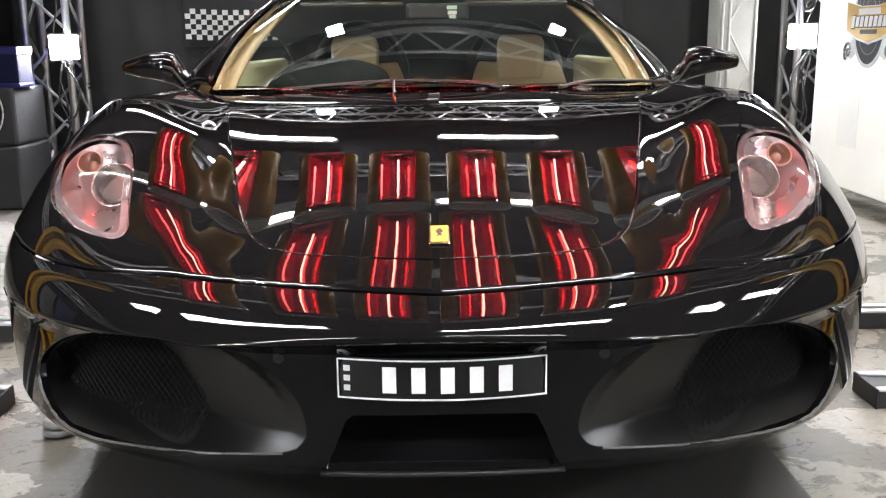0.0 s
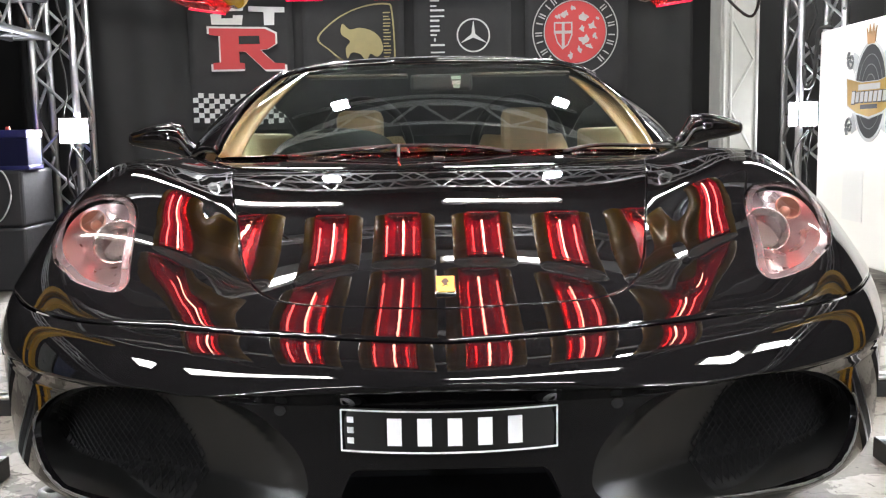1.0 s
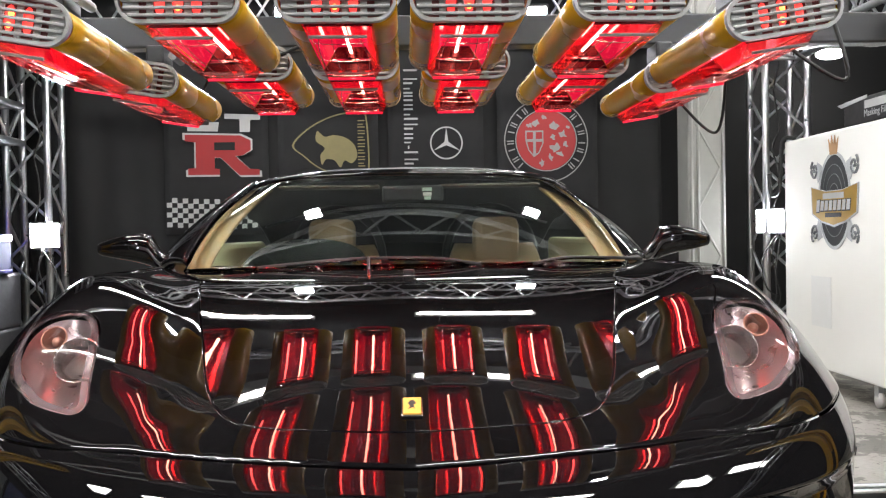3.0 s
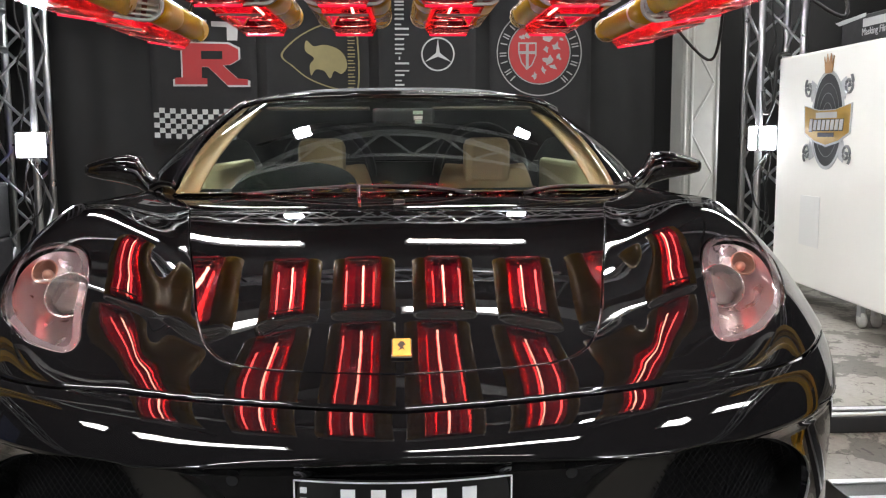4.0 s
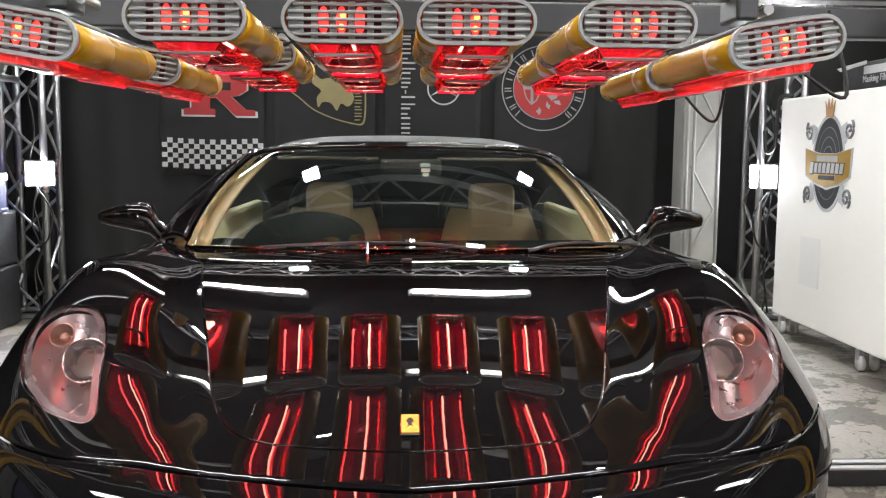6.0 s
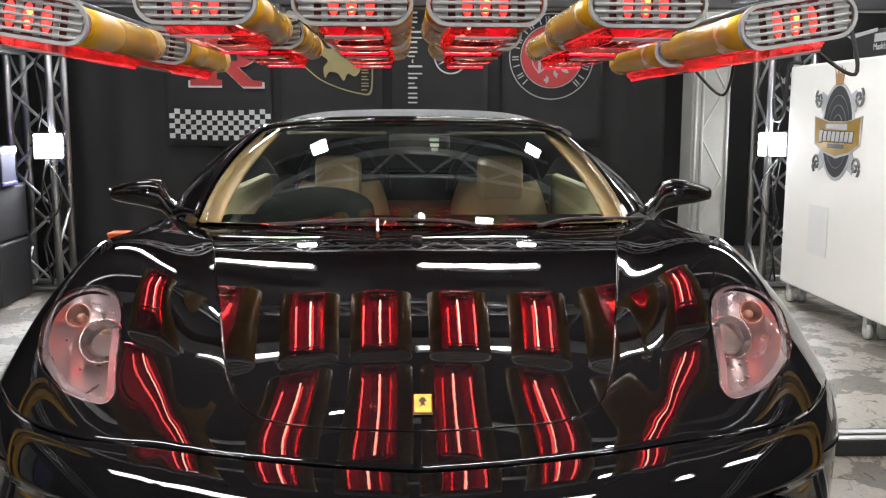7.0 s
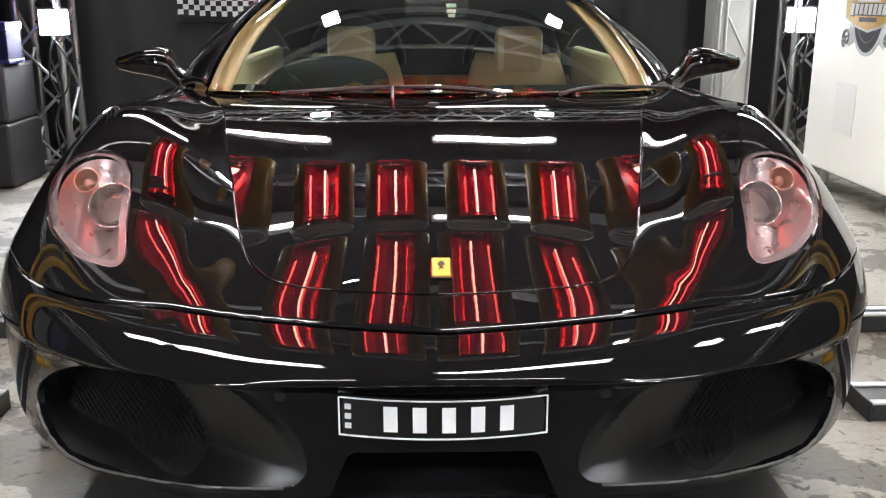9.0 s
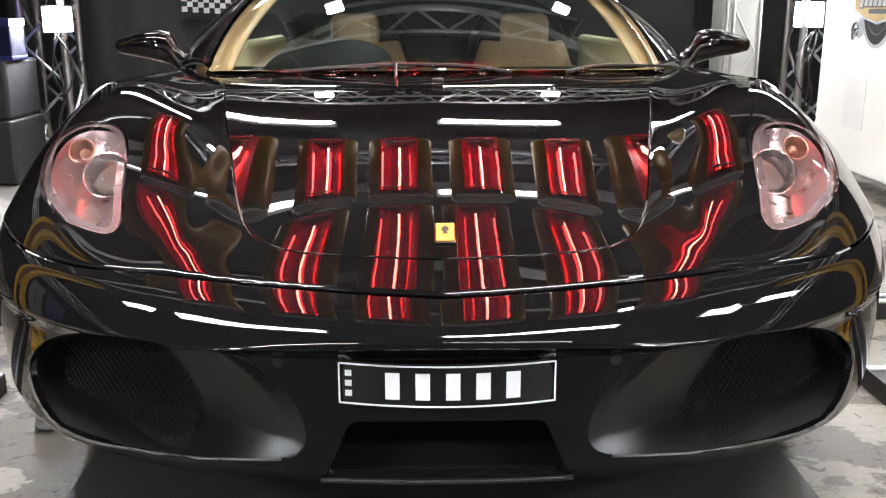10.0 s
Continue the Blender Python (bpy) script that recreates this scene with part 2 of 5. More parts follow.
CAR_X = 0.004


def ease(v):
    v = np.clip(v, 0, 1)
    return v * v * (3 - 2 * v)


def seam_height(x):
    return 0.578 + 0.034 * np.abs(x)


def front_skin(panel="", nu=240, nv=300):
    """The nose as vertices, normals and triangles; the wings swell up from the hood's edge, the bumper out from its seam."""
    half = np.array([CENTRE, LINE_1, LINE_2, LINE_2B, LINE_3, LINE_4, LINE_5, LINE_6, LINE_7, ARCH], float)
    net = np.concatenate([half[:0:-1] * (-1, 1, 1), half])
    net = sharpen(np.swapaxes(sharpen(np.swapaxes(net, 0, 1)), 0, 1))
    S = bspline(np.swapaxes(bspline(net, nu), 0, 1), nv)          # rows: lip to cowl, columns: left to right
    X, Y, Z = S[..., 0].copy(), S[..., 1].copy(), S[..., 2].copy()
    if panel == "wing":
        d = sdf(HOOD, np.stack([X, Y], 2).reshape(-1, 2)).reshape(X.shape)
        S[..., 2] += 0.0070 * ease((Y - 0.24) / 0.2) * ease((0.95 - Y) / 0.25) * (1 - np.exp(-np.clip(d, -0.015, 9) / 0.05))
        S[..., 2] += ease((Y - 0.55) / 0.2) * ease((1.15 - Y) / 0.2) * (0.007 * (1 - np.exp(-np.clip(d, -0.01, 9) / 0.04)) - 0.003)
        ridge = np.exp(-((np.abs(X) - 0.57 - 0.52 * (Y - 0.4)) / 0.065) ** 2)
        S[..., 2] += 0.003 * ridge * ease((Y - 0.13) / 0.08) * ease((0.58 - Y) / 0.16)
        n = np.cross(np.gradient(S, axis=1), np.gradient(S, axis=0))
        n /= np.linalg.norm(n, axis=2, keepdims=True)
        roll = 0.010
        q = np.clip(1 - 1.8 * (Z - seam_height(X)) / roll, 0, 0.88) * ease((0.9 - Y) / 0.2)
        S -= n * (roll * (1 - np.sqrt(1 - q * q)))[..., None]
    if panel == "bumper":
        d = seam_height(X) - Z
        S[..., 1] -= 0.0269 * ease((0.55 - Y) / 0.3) * ease((Z - 0.475) / 0.045) * (1 - np.exp(-np.clip(d, -0.006, 9) / 0.02))
        S[..., 1] += 0.075 * ease((0.283 - Z) / 0.075)
    du, dv = np.gradient(S, axis=1), np.gradient(S, axis=0)
    N = np.cross(du, dv)
    N /= np.linalg.norm(N, axis=2, keepdims=True)
    V, N = S.reshape(-1, 3), N.reshape(-1, 3)
    idx = np.arange(nu * nv).reshape(nv, nu)
    a, b, c, d = idx[:-1, :-1].ravel(), idx[:-1, 1:].ravel(), idx[1:, 1:].ravel(), idx[1:, :-1].ravel()
    return V, N, np.concatenate([np.stack([a, b, c], 1), np.stack([a, c, d], 1)])


def clip(m, f):
    """The piece of the mesh m where f (a value for each vertex) is positive."""
    V, N, T = m
    s = f > 0
    k = s[T].sum(1)
    keep, mixed = T[k == 3], T[(k > 0) & (k < 3)]
    nv, nn, made, tris = list(), list(), {}, []
    base = len(V)

    def edge(i, j):
        key = (min(i, j), max(i, j))
        if key not in made:
            t = f[i] / (f[i] - f[j])
            made[key] = base + len(nv)
            nv.append(V[i] + t * (V[j] - V[i]))
            n = N[i] + t * (N[j] - N[i])
            nn.append(n / np.linalg.norm(n))
        return made[key]

    for tri in mixed.tolist():
        out = []
        for q in range(3):
            i, j = tri[q], tri[(q + 1) % 3]
            if s[i]:
                out.append(i)
            if s[i] != s[j]:
                out.append(edge(i, j))
        tris += [(out[0], out[q], out[q + 1]) for q in range(1, len(out) - 1)]
    if nv:
        V, N = np.concatenate([V, nv]), np.concatenate([N, nn])
    T = np.concatenate([keep, np.array(tris, int).reshape(-1, 3)])
    used = np.unique(T)
    back = np.full(len(V), -1)
    back[used] = np.arange(len(used))
    return V[used], N[used], back[T]


def skin_part(name, m, material, parent, label="", rim=0.012, edge=0.002):
    """A panel with smooth shading and edges turned inward by rim."""
    V, N, T = m
    e = np.sort(np.concatenate([T[:, [0, 1]], T[:, [1, 2]], T[:, [2, 0]]]), 1)
    d = np.concatenate([T[:, [0, 1]], T[:, [1, 2]], T[:, [2, 0]]])
    key = e[:, 0] * len(V) + e[:, 1]
    _, first, count = np.unique(key, return_index=True, return_counts=True)
    border = d[first[count == 1]]
    b = np.unique(border)
    at = np.full(len(V), -1)
    at[b] = np.arange(len(b))
    out = np.zeros((len(V), 3))
    ed = V[border[:, 1]] - V[border[:, 0]]
    o = np.cross(ed, N[border[:, 0]])
    o /= np.maximum(np.linalg.norm(o, axis=1, keepdims=True), 1e-9)
    for k in (0, 1):
        np.add.at(out, border[:, k], o)
    out = out[b] / np.maximum(np.linalg.norm(out[b], axis=1, keepdims=True), 1e-9)
    rings, ring_n = [V[b]], [N[b]]
    for a in (0.25, 0.5, 0.75, 1.0):
        c, d = math.cos(a * math.pi / 2), math.sin(a * math.pi / 2)
        rings.append(V[b] + out * edge * d - N[b] * edge * (1 - c))
        ring_n.append(N[b] * c + out * d)
    rings.append(rings[-1] - N[b] * rim)
    ring_n.append(out)
    W = np.concatenate([V] + rings)
    normals = np.concatenate([N] + ring_n)
    n0, nb = len(V), len(b)
    quads = [(int(n0 + q * nb + at[j]), int(n0 + q * nb + at[i]), int(n0 + (q + 1) * nb + at[i]), int(n0 + (q + 1) * nb + at[j]))
             for q in range(5) for i, j in border]
    me = bpy.data.meshes.new(name)
    me.from_pydata(W.tolist(), [], T.tolist() + quads)
    me.polygons.foreach_set("use_smooth", [True] * len(me.polygons))
    me.normals_split_custom_set_from_vertices(normals.tolist())
    me.materials.append(material)
    ob = new(name, me)
    ob.parent = parent
    if label:
        tagged(ob, label)
    return ob


car = thing("sports_car", "glossy black low convertible sports car with a closed grey fabric roof", "car")
car.location.x = CAR_X

EDGE = [(0, .166), (.19, .184), (.295, .212), (.356, .268), (.402, .381), (.454, .596), (.517, .857), (.569, 1.107), (.64, 1.43), (.3, 1.6)]
HOOD = curve2(EDGE + [(0, 1.6)] + [(-x, y) for x, y in EDGE[:0:-1]], 8)
LENS = curve2([(.612, .318), (.629, .39), (.6525, .50), (.675, .593), (.702, .649), (.735, .677), (.783, .681), (.825, .655), (.846, .61), (.838, .555),
               (.814, .468), (.781, .392), (.74, .344), (.71, .315), (.657, .289), (.622, .284)], 6)
INTAKE = curve2([(.241, .345), (.261, .405), (.332, .472), (.427, .508), (.522, .518), (.617, .508), (.724, .465), (.793, .40), (.797, .34),
                 (.752, .292), (.655, .28), (.52, .288), (.388, .293), (.286, .296), (.25, .312)], 6)
MOUTH = np.array([(-.168, .368), (.168, .368), (.216, .256), (-.216, .256)])


def build_front():
    m = front_skin()
    X, Y, Z = m[0].T
    gap = 0.003
    # hood
    f = sdf(HOOD, np.stack([X, Y], 1))
    f = np.where(Z > 0.56, f, 0.3)
    skin_part("hood", clip(m, -f - gap), PAINT, car)
    m = front_skin("wing")
    f = sdf(HOOD, m[0][:, :2])
    f = np.where(m[0][:, 2] > 0.56, f, 0.3)
    rest = clip(m, f - gap)
    # headlights
    lenses = []
    for side in (1, -1):
        V = rest[0]
        f = sdf(LENS, np.stack([V[:, 0] * side, V[:, 1]], 1))
        f = np.where((V[:, 0] * side > 0.5) & (V[:, 2] > 0.605), f, 0.3)
        lenses.append((side, clip(rest, -f - 0.0035)))
        rest = clip(rest, f - 0.0035)
    # seam between the wings and the bumper
    V = rest[0]
    f = np.where(V[:, 1] > 0.9, 1.0, V[:, 2] - seam_height(V[:, 0]))
    upper = clip(rest, f - 0.0015)
    m = front_skin("bumper")
    V = m[0]
    f = np.where(V[:, 1] > 0.9, 1.0, V[:, 2] - seam_height(V[:, 0]))
    lower = clip(m, -f - 0.0015)
    V = upper[0]
    for side in (1, -1):
        skin_part("front_wing", clip(upper, V[:, 0] * side - 0.0), PAINT, car)
    # air intakes and lower mouth
    ducts = []
    for side in (1, -1):
        V = lower[0]
        f = sdf(INTAKE, np.stack([V[:, 0] * side, V[:, 2]], 1))
        f = np.where(V[:, 0] * side > 0.1, f, 0.3)
        ducts.append((side, clip(lower, -f)))
        lower = clip(lower, f)
    V = lower[0]
    f = sdf(MOUTH, np.stack([V[:, 0], V[:, 2]], 1))
    lower = clip(lower, f)
    V = lower[0]
    lower = clip(lower, V[:, 2] - 0.238 + 0.038 * ease((np.abs(V[:, 0]) - 0.68) / 0.26))
    skin_part("front_bumper", lower, PAINT, car)
    return lenses, ducts


LENSES, DUCTS = build_front()


WIRE = mat("black grille wire", (0.002, 0.002, 0.002), 0.6, spec=0.16)


GRILLE = curve2([(.446, .325), (.460, .375), (.50, .43), (.555, .473), (.62, .486), (.69, .465), (.752, .43), (.77, .385), (.745, .336), (.65, .318),
                 (.55, .300), (.470, .297)], 6)


def build_ducts():
    black = mat("black grille backing", (0.009, 0.009, 0.009), 0.9, spec=0.15)
    for side, (V, N, T) in DUCTS:
        def depth(x, z, d):
            r = np.clip((x - 0.25) / 0.26, 0, 1)
            r = r * r * (3 - 2 * r)
            return np.minimum(d * (0.35 + 2.6 * r), 0.01 + 0.10 * r) + 0.002
        x = V[:, 0] * side
        xz = np.stack([x, V[:, 2]], 1)
        d = -sdf(INTAKE, xz)
        W = V.copy()
        W[:, 1] += depth(x, V[:, 2], d)
        f = -sdf(GRILLE, xz)
        duct = None
        for name, piece, m in (("air_duct", clip((W, N, T), -f), SATIN), ("grille_backing", clip((W + N * -0.0, N, T), f), black)):
            bm = bmesh.new()
            vs = [bm.verts.new(p) for p in piece[0].tolist()]
            for t in piece[2].tolist():
                bm.faces.new([vs[k] for k in t])
            ob = part(name, bm, m, duct or car, "satin dark grey intake duct" if duct is None else "", True)
            duct = duct or ob
            back = piece[0]
        # diamond mesh lying just before the backing
        bx, by, bz = back[:, 0] * side, back[:, 1], back[:, 2]
        for k in range(-27, 30):
            for slope in (0.75, -0.75):
                run = []
                for q in range(60):
                    z = 0.27 + q * 0.0045
                    xx = 0.61 + k * 0.0145 + (z - 0.39) * slope
                    near = (bx - xx) ** 2 + (bz - z) ** 2
                    i = int(np.argmin(near))
                    if near[i] < 0.00012:
                        run.append((side * xx, by[i] - 0.006 - (0.0016 if slope > 0 else 0), z))
                if len(run) > 3:
                    R = np.array(run)
                    w = np.ones(9) / 9
                    R[:, 1] = np.convolve(np.pad(R[:, 1], 4, mode="edge"), w, "valid")
                    run = [tuple(p) for p in R[::4]] + [tuple(R[-1])]
                    part("grille_wire", tube_path(run, 0.0012, 4), WIRE, duct)
        V, N, T = front_skin("bumper", 160, 180)
        rim = []
        for x, z in INTAKE[40:80:2]:
            k = int(np.argmin(np.where(V[:, 1] < 0.62, (V[:, 0] * side - x) ** 2 + (V[:, 2] - z) ** 2, 9)))
            rim.append((side * x, V[k, 1], z))
        R = np.array(rim)
        R[1:-1, 1] = (R[:-2, 1] + R[1:-1, 1] + R[2:, 1]) / 3
        part("intake_rim", tube_path([tuple(p) for p in R], 0.0026, 8), mat("grey intake edge", (0.09, 0.089, 0.086), 0.3, noise_scale=20, vary=0.3), duct, "thin grey edge of the intake", True)
    part("lower_lip", tube_path([(0.22 * k / 8, 0.05 + 0.012 * (k / 8) ** 2, 0.2515) for k in range(-8, 9)], 0.0055, 8), DARK, car, "satin black lip under the lower intake", True)
    # recessed lower mouth
    bm = bmesh.new()
    o = [bm.verts.new((x * 1.05, 0.052 if z > 0.3 else 0.10, z + (0.008 if z > 0.3 else -0.02))) for x, z in MOUTH]
    i = [bm.verts.new((x * 0.9, 0.30, z * 0.9 + .03)) for x, z in MOUTH]
    for k in range(4):
        bm.faces.new((o[k], o[(k + 1) % 4], i[(k + 1) % 4], i[k]))
    bm.faces.new(i)
    part("lower_intake", bm, DARK, car)

    def tray(u, v):
        x = 1.44 * u - 0.72
        front = float(np.interp(abs(x), [0, .22, .42, .57, .69, .79, .87, .94], [.03, .035, .06, .12, .195, .29, .405, .525])) + 0.085
        return Vector((x, front + (1.35 - front) * v, 0.226 - 0.034 * min(1, max(0, (abs(x) - 0.68) / 0.26)) - 0.05 * v))
    part("undertray", grid_surface(tray, 40, 6, 0.004), DARK, car, "", True)


build_ducts()


# ---------------------------------------------------------------- sports car: cabin
def windscreen_at(u, v):
    """u across, v from the cowl to the header."""
    s = 2 * u - 1
    lo = Vector((0.735 * s, 1.255 + 0.225 * s * s, 0.882 - 0.012 * s * s))
    hi = Vector((0.585 * s, 1.90 + 0.10 * s * s + 0.03 * s ** 8, 1.184 - 0.018 * s * s - 0.035 * s ** 8))
    p = lo.lerp(hi, v)
    p.z += 0.056 * v * (1 - v) * (1 - 0.6 * v)
    p.x += 0.034 * s ** 3 * max(0.0, math.sin(math.pi * v)) ** 0.8
    return p


def build_cabin():
    glass = part("windscreen", grid_surface(lambda u, v: windscreen_at(0.03 + 0.94 * u, -0.045 + 1.045 * v), 40, 24, 0.005), mat("green tinted glass", (0.78, 0.87, 0.78), 0.0, transmission=1.0, ior=1.45), car,
                 "curved green-tinted laminated windscreen", True)
    glass.visible_shadow = False
    for s in (0, 1):
        def strip(u, v, s=s):
            a = windscreen_at(0.035 if s == 0 else 0.965, v)
            b = windscreen_at(-0.035 if s == 0 else 1.035, v) + Vector((0, 0.06, -0.012))
            p = a.lerp(b, u)
            p.z += 0.012 * math.sin(math.pi * u) + 0.004
            return p
        part("windscreen_pillar", grid_surface(strip, 8, 24, 0.02), PAINT, car, "", True)

        def lining(u, v, s=s):
            v = 0.025 + 0.975 * v
            a = windscreen_at(0.075 if s == 0 else 0.925, v) + Vector((0, 0.05, -0.03))
            b = windscreen_at(-0.01 if s == 0 else 1.01, v) + Vector((0, 0.05, -0.03))
            return a.lerp(b, u) + Vector((0, -0.02 * math.sin(math.pi * u), 0))
        part("pillar_lining", grid_surface(lining, 6, 20, 0.01), TAN, car, "tan leather pillar lining", True)
    part("windscreen_header", tube_path([windscreen_at(k / 24, 1.0) + Vector((0, 0.02, -0.004)) for k in range(25)], 0.021, 12), PAINT, car, "", True)

    def roof(u, v):
        s = 2 * u - 1
        c = ROOF_LINE[min(int(v * (len(ROOF_LINE) - 1)), len(ROOF_LINE) - 1)]
        w = 0.592 + 0.06 * math.sin(math.pi * min(v * 1.1, 1))
        e = abs(s) ** 6
        return Vector((w * s, c[0] + 0.09 * s * s * (1 - v), c[1] - 0.026 * s * s - 0.035 * s ** 8 * (1 - v) - 0.14 * e * min(1, v * 3.0)))
    part("soft_top", grid_surface(roof, 40, 48, 0.012), FABRIC, car, "taut charcoal fabric roof", True)
    # dashboard, cowl and bulkhead
    dash_leather = mat("dark green-grey dash leather", (0.0045, 0.0056, 0.0047), 0.9, noise_scale=20, vary=0.15, bump=0.2, bump_scale=400, spec=0.02)
    part("cowl_panel", grid_surface(lambda u, v: Vector(((2 * u - 1) * 0.72, 1.225 + 0.225 * (2 * u - 1) ** 2 + 0.10 * v, 0.858 - 0.012 * (2 * u - 1) ** 2 + 0.006 * v)),
                                    30, 4, 0.01), mat("matte black cowl", (0.008, 0.008, 0.008), 0.85, bump=0.3, bump_scale=300, spec=0.08), car, "", True)
    part("dashboard", grid_surface(lambda u, v: Vector(((2 * u - 1) * 0.68, 1.34 + 0.46 * v + 0.2 * (2 * u - 1) ** 2 * (1 - v),
                                                        0.850 + 0.016 * math.sin(math.pi * v) - 0.25 * max(0, v - 0.75))), 30, 12, 0.02), dash_leather, car,
         "matte black dashboard top", True)

    def hood_box(u, v):
        a = math.pi * u
        rise = math.sin(math.pi / 2 * min(1.0, 1.6 * v)) ** 0.7
        return Vector((-0.332 + (0.205 - 0.015 * v) * math.cos(a), 1.48 + 0.30 * v, 0.856 + 0.095 * rise * math.sin(a) ** 0.75))
    part("instrument_hood", grid_surface(hood_box, 28, 14), dash_leather, car, "dark instrument hood behind the wheel", True)
    part("floor_pan", boxes(((0, 2.1, 0.28), (1.4, 1.7, 0.06)), ((0, 2.95, 0.60), (1.36, 0.06, 0.64))), DARK, car)
    part("rear_bulkhead_trim", boxes(((0, 2.86, 0.655), (1.30, 0.05, 0.30)), bevel=0.02), mat("brown leather", (0.16, 0.05, 0.025), 0.5, noise_scale=10, vary=0.15), car)
    for s in (-1, 1):
        seat_x = 0.03 + 0.345 * s
        def back(u, v, x=seat_x):
            w = 0.175 - 0.055 * v ** 5
            a = math.pi * u
            return Vector((x + w * math.cos(a) * (1 + 0.05 * math.sin(6 * v)), 2.42 - 0.075 * math.sin(a) + 0.18 * v, 0.45 + 0.44 * v))
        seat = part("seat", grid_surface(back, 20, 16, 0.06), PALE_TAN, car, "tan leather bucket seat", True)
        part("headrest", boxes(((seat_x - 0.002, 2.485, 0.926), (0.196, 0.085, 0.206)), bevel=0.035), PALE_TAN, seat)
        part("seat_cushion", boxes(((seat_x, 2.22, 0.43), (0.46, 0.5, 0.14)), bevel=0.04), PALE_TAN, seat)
        part("door_trim", boxes(((0.66 * s, 2.2, 0.76), (0.05, 1.1, 0.36)), bevel=0.02), mat("cream leather", (0.58, 0.55, 0.34), 0.5, noise_scale=12, vary=0.1), car)
        part("roll_hoop", tube_path([(seat_x + 0.2 * math.cos(math.pi * k / 16), 2.78, 0.86 + 0.22 * math.sin(math.pi * k / 16)) for k in range(17)], 0.02, 8), DARK, car, "", True)
    part("steering_wheel", tube_path([(-0.36 + 0.18 * math.cos(2 * math.pi * k / 40), 1.93 + 0.07 * math.sin(2 * math.pi * k / 40),
                                              0.735 + 0.17 * math.sin(2 * math.pi * k / 40)) for k in range(40)], 0.016, 8, True), DARK, car, "", True)
    label_at = windscreen_at(0.556, 0.80) + Vector((0, 0.006, -0.012))
    for dz, w, m in ((0.0, 0.034, mat("pale green label", (0.55, 0.72, 0.6), 0.5)), (-0.018, 0.03, WHITE), (-0.032, 0.022, mat("pale green label", (0.55, 0.72, 0.6), 0.5))):
        part("windscreen_label", boxes(((label_at.x, label_at.y + dz * 2.0, label_at.z + dz), (w, 0.002, 0.012))), m, car)
    part("rear_view_mirror", boxes(((0.02, 1.88, 1.105), (0.22, 0.03, 0.06)), bevel=0.012), DARK, car)
    for x in (-0.28, 0.30):
        part("sun_visor", boxes(((x, 1.96, 1.135), (0.36, 0.12, 0.012)), bevel=0.005), mat("brown visor", (0.05, 0.035, 0.022), 0.6), car)


ROOF_LINE = curve2([(1.93, 1.196), (2.08, 1.217), (2.30, 1.226), (2.60, 1.20), (2.85, 1.11), (3.05, 1.0), (3.15, 0.93)], 8, False)
build_cabin()


MIRROR = [(1.056, 1.775, 0.930, 0.015, 0.022), (1.048, 1.778, 0.930, 0.022, 0.036), (1.00, 1.782, 0.932, 0.036, 0.048), (0.955, 1.786, 0.934, 0.046, 0.056),
          (0.91, 1.786, 0.930, 0.053, 0.058), (0.88, 1.78, 0.921, 0.053, 0.052), (0.862, 1.77, 0.900, 0.046, 0.044), (0.845, 1.755, 0.880, 0.042, 0.040),
          (0.80, 1.70, 0.858, 0.036, 0.034), (0.745, 1.635, 0.840, 0.034, 0.034)]


def build_mirror(s):
    """A wedge-shaped head that runs into a broad stalk."""
    def shell(u, v):
        k = v * (len(MIRROR) - 1)
        i = min(int(k), len(MIRROR) - 2)
        x, y, z, h, d = Vector(MIRROR[i]).lerp(Vector(MIRROR[i + 1]), k - i)
        a = 2 * math.pi * u
        c, q = math.cos(a), math.sin(a)
        return Vector((s * x, y + d * math.copysign(abs(c) ** 0.7, c), z + h * math.copysign(abs(q) ** 0.75, q)))
    m = part("door_mirror", grid_surface(shell, 32, 36), PAINT, car, "black wedge-shaped door mirror on a broad stalk", True)
    part("stalk_groove", tube_path([(s * x, y - d * 0.95, z + 0.004) for x, y, z, h, d in MIRROR[4:]], 0.006, 6), DARK, m, "", True)
    part("stalk_rib", tube_path([(s * x, y - d * 0.7, z + h * 0.72) for x, y, z, h, d in MIRROR[4:]], 0.007, 8), PAINT, m, "", True)
    part("mirror_glass", grid_surface(lambda u, v: Vector((s * (0.885 + 0.15 * u), 1.842, 0.905 + 0.055 * v)), 2, 2, 0.003), CHROME, m)


build_mirror(1), build_mirror(-1)


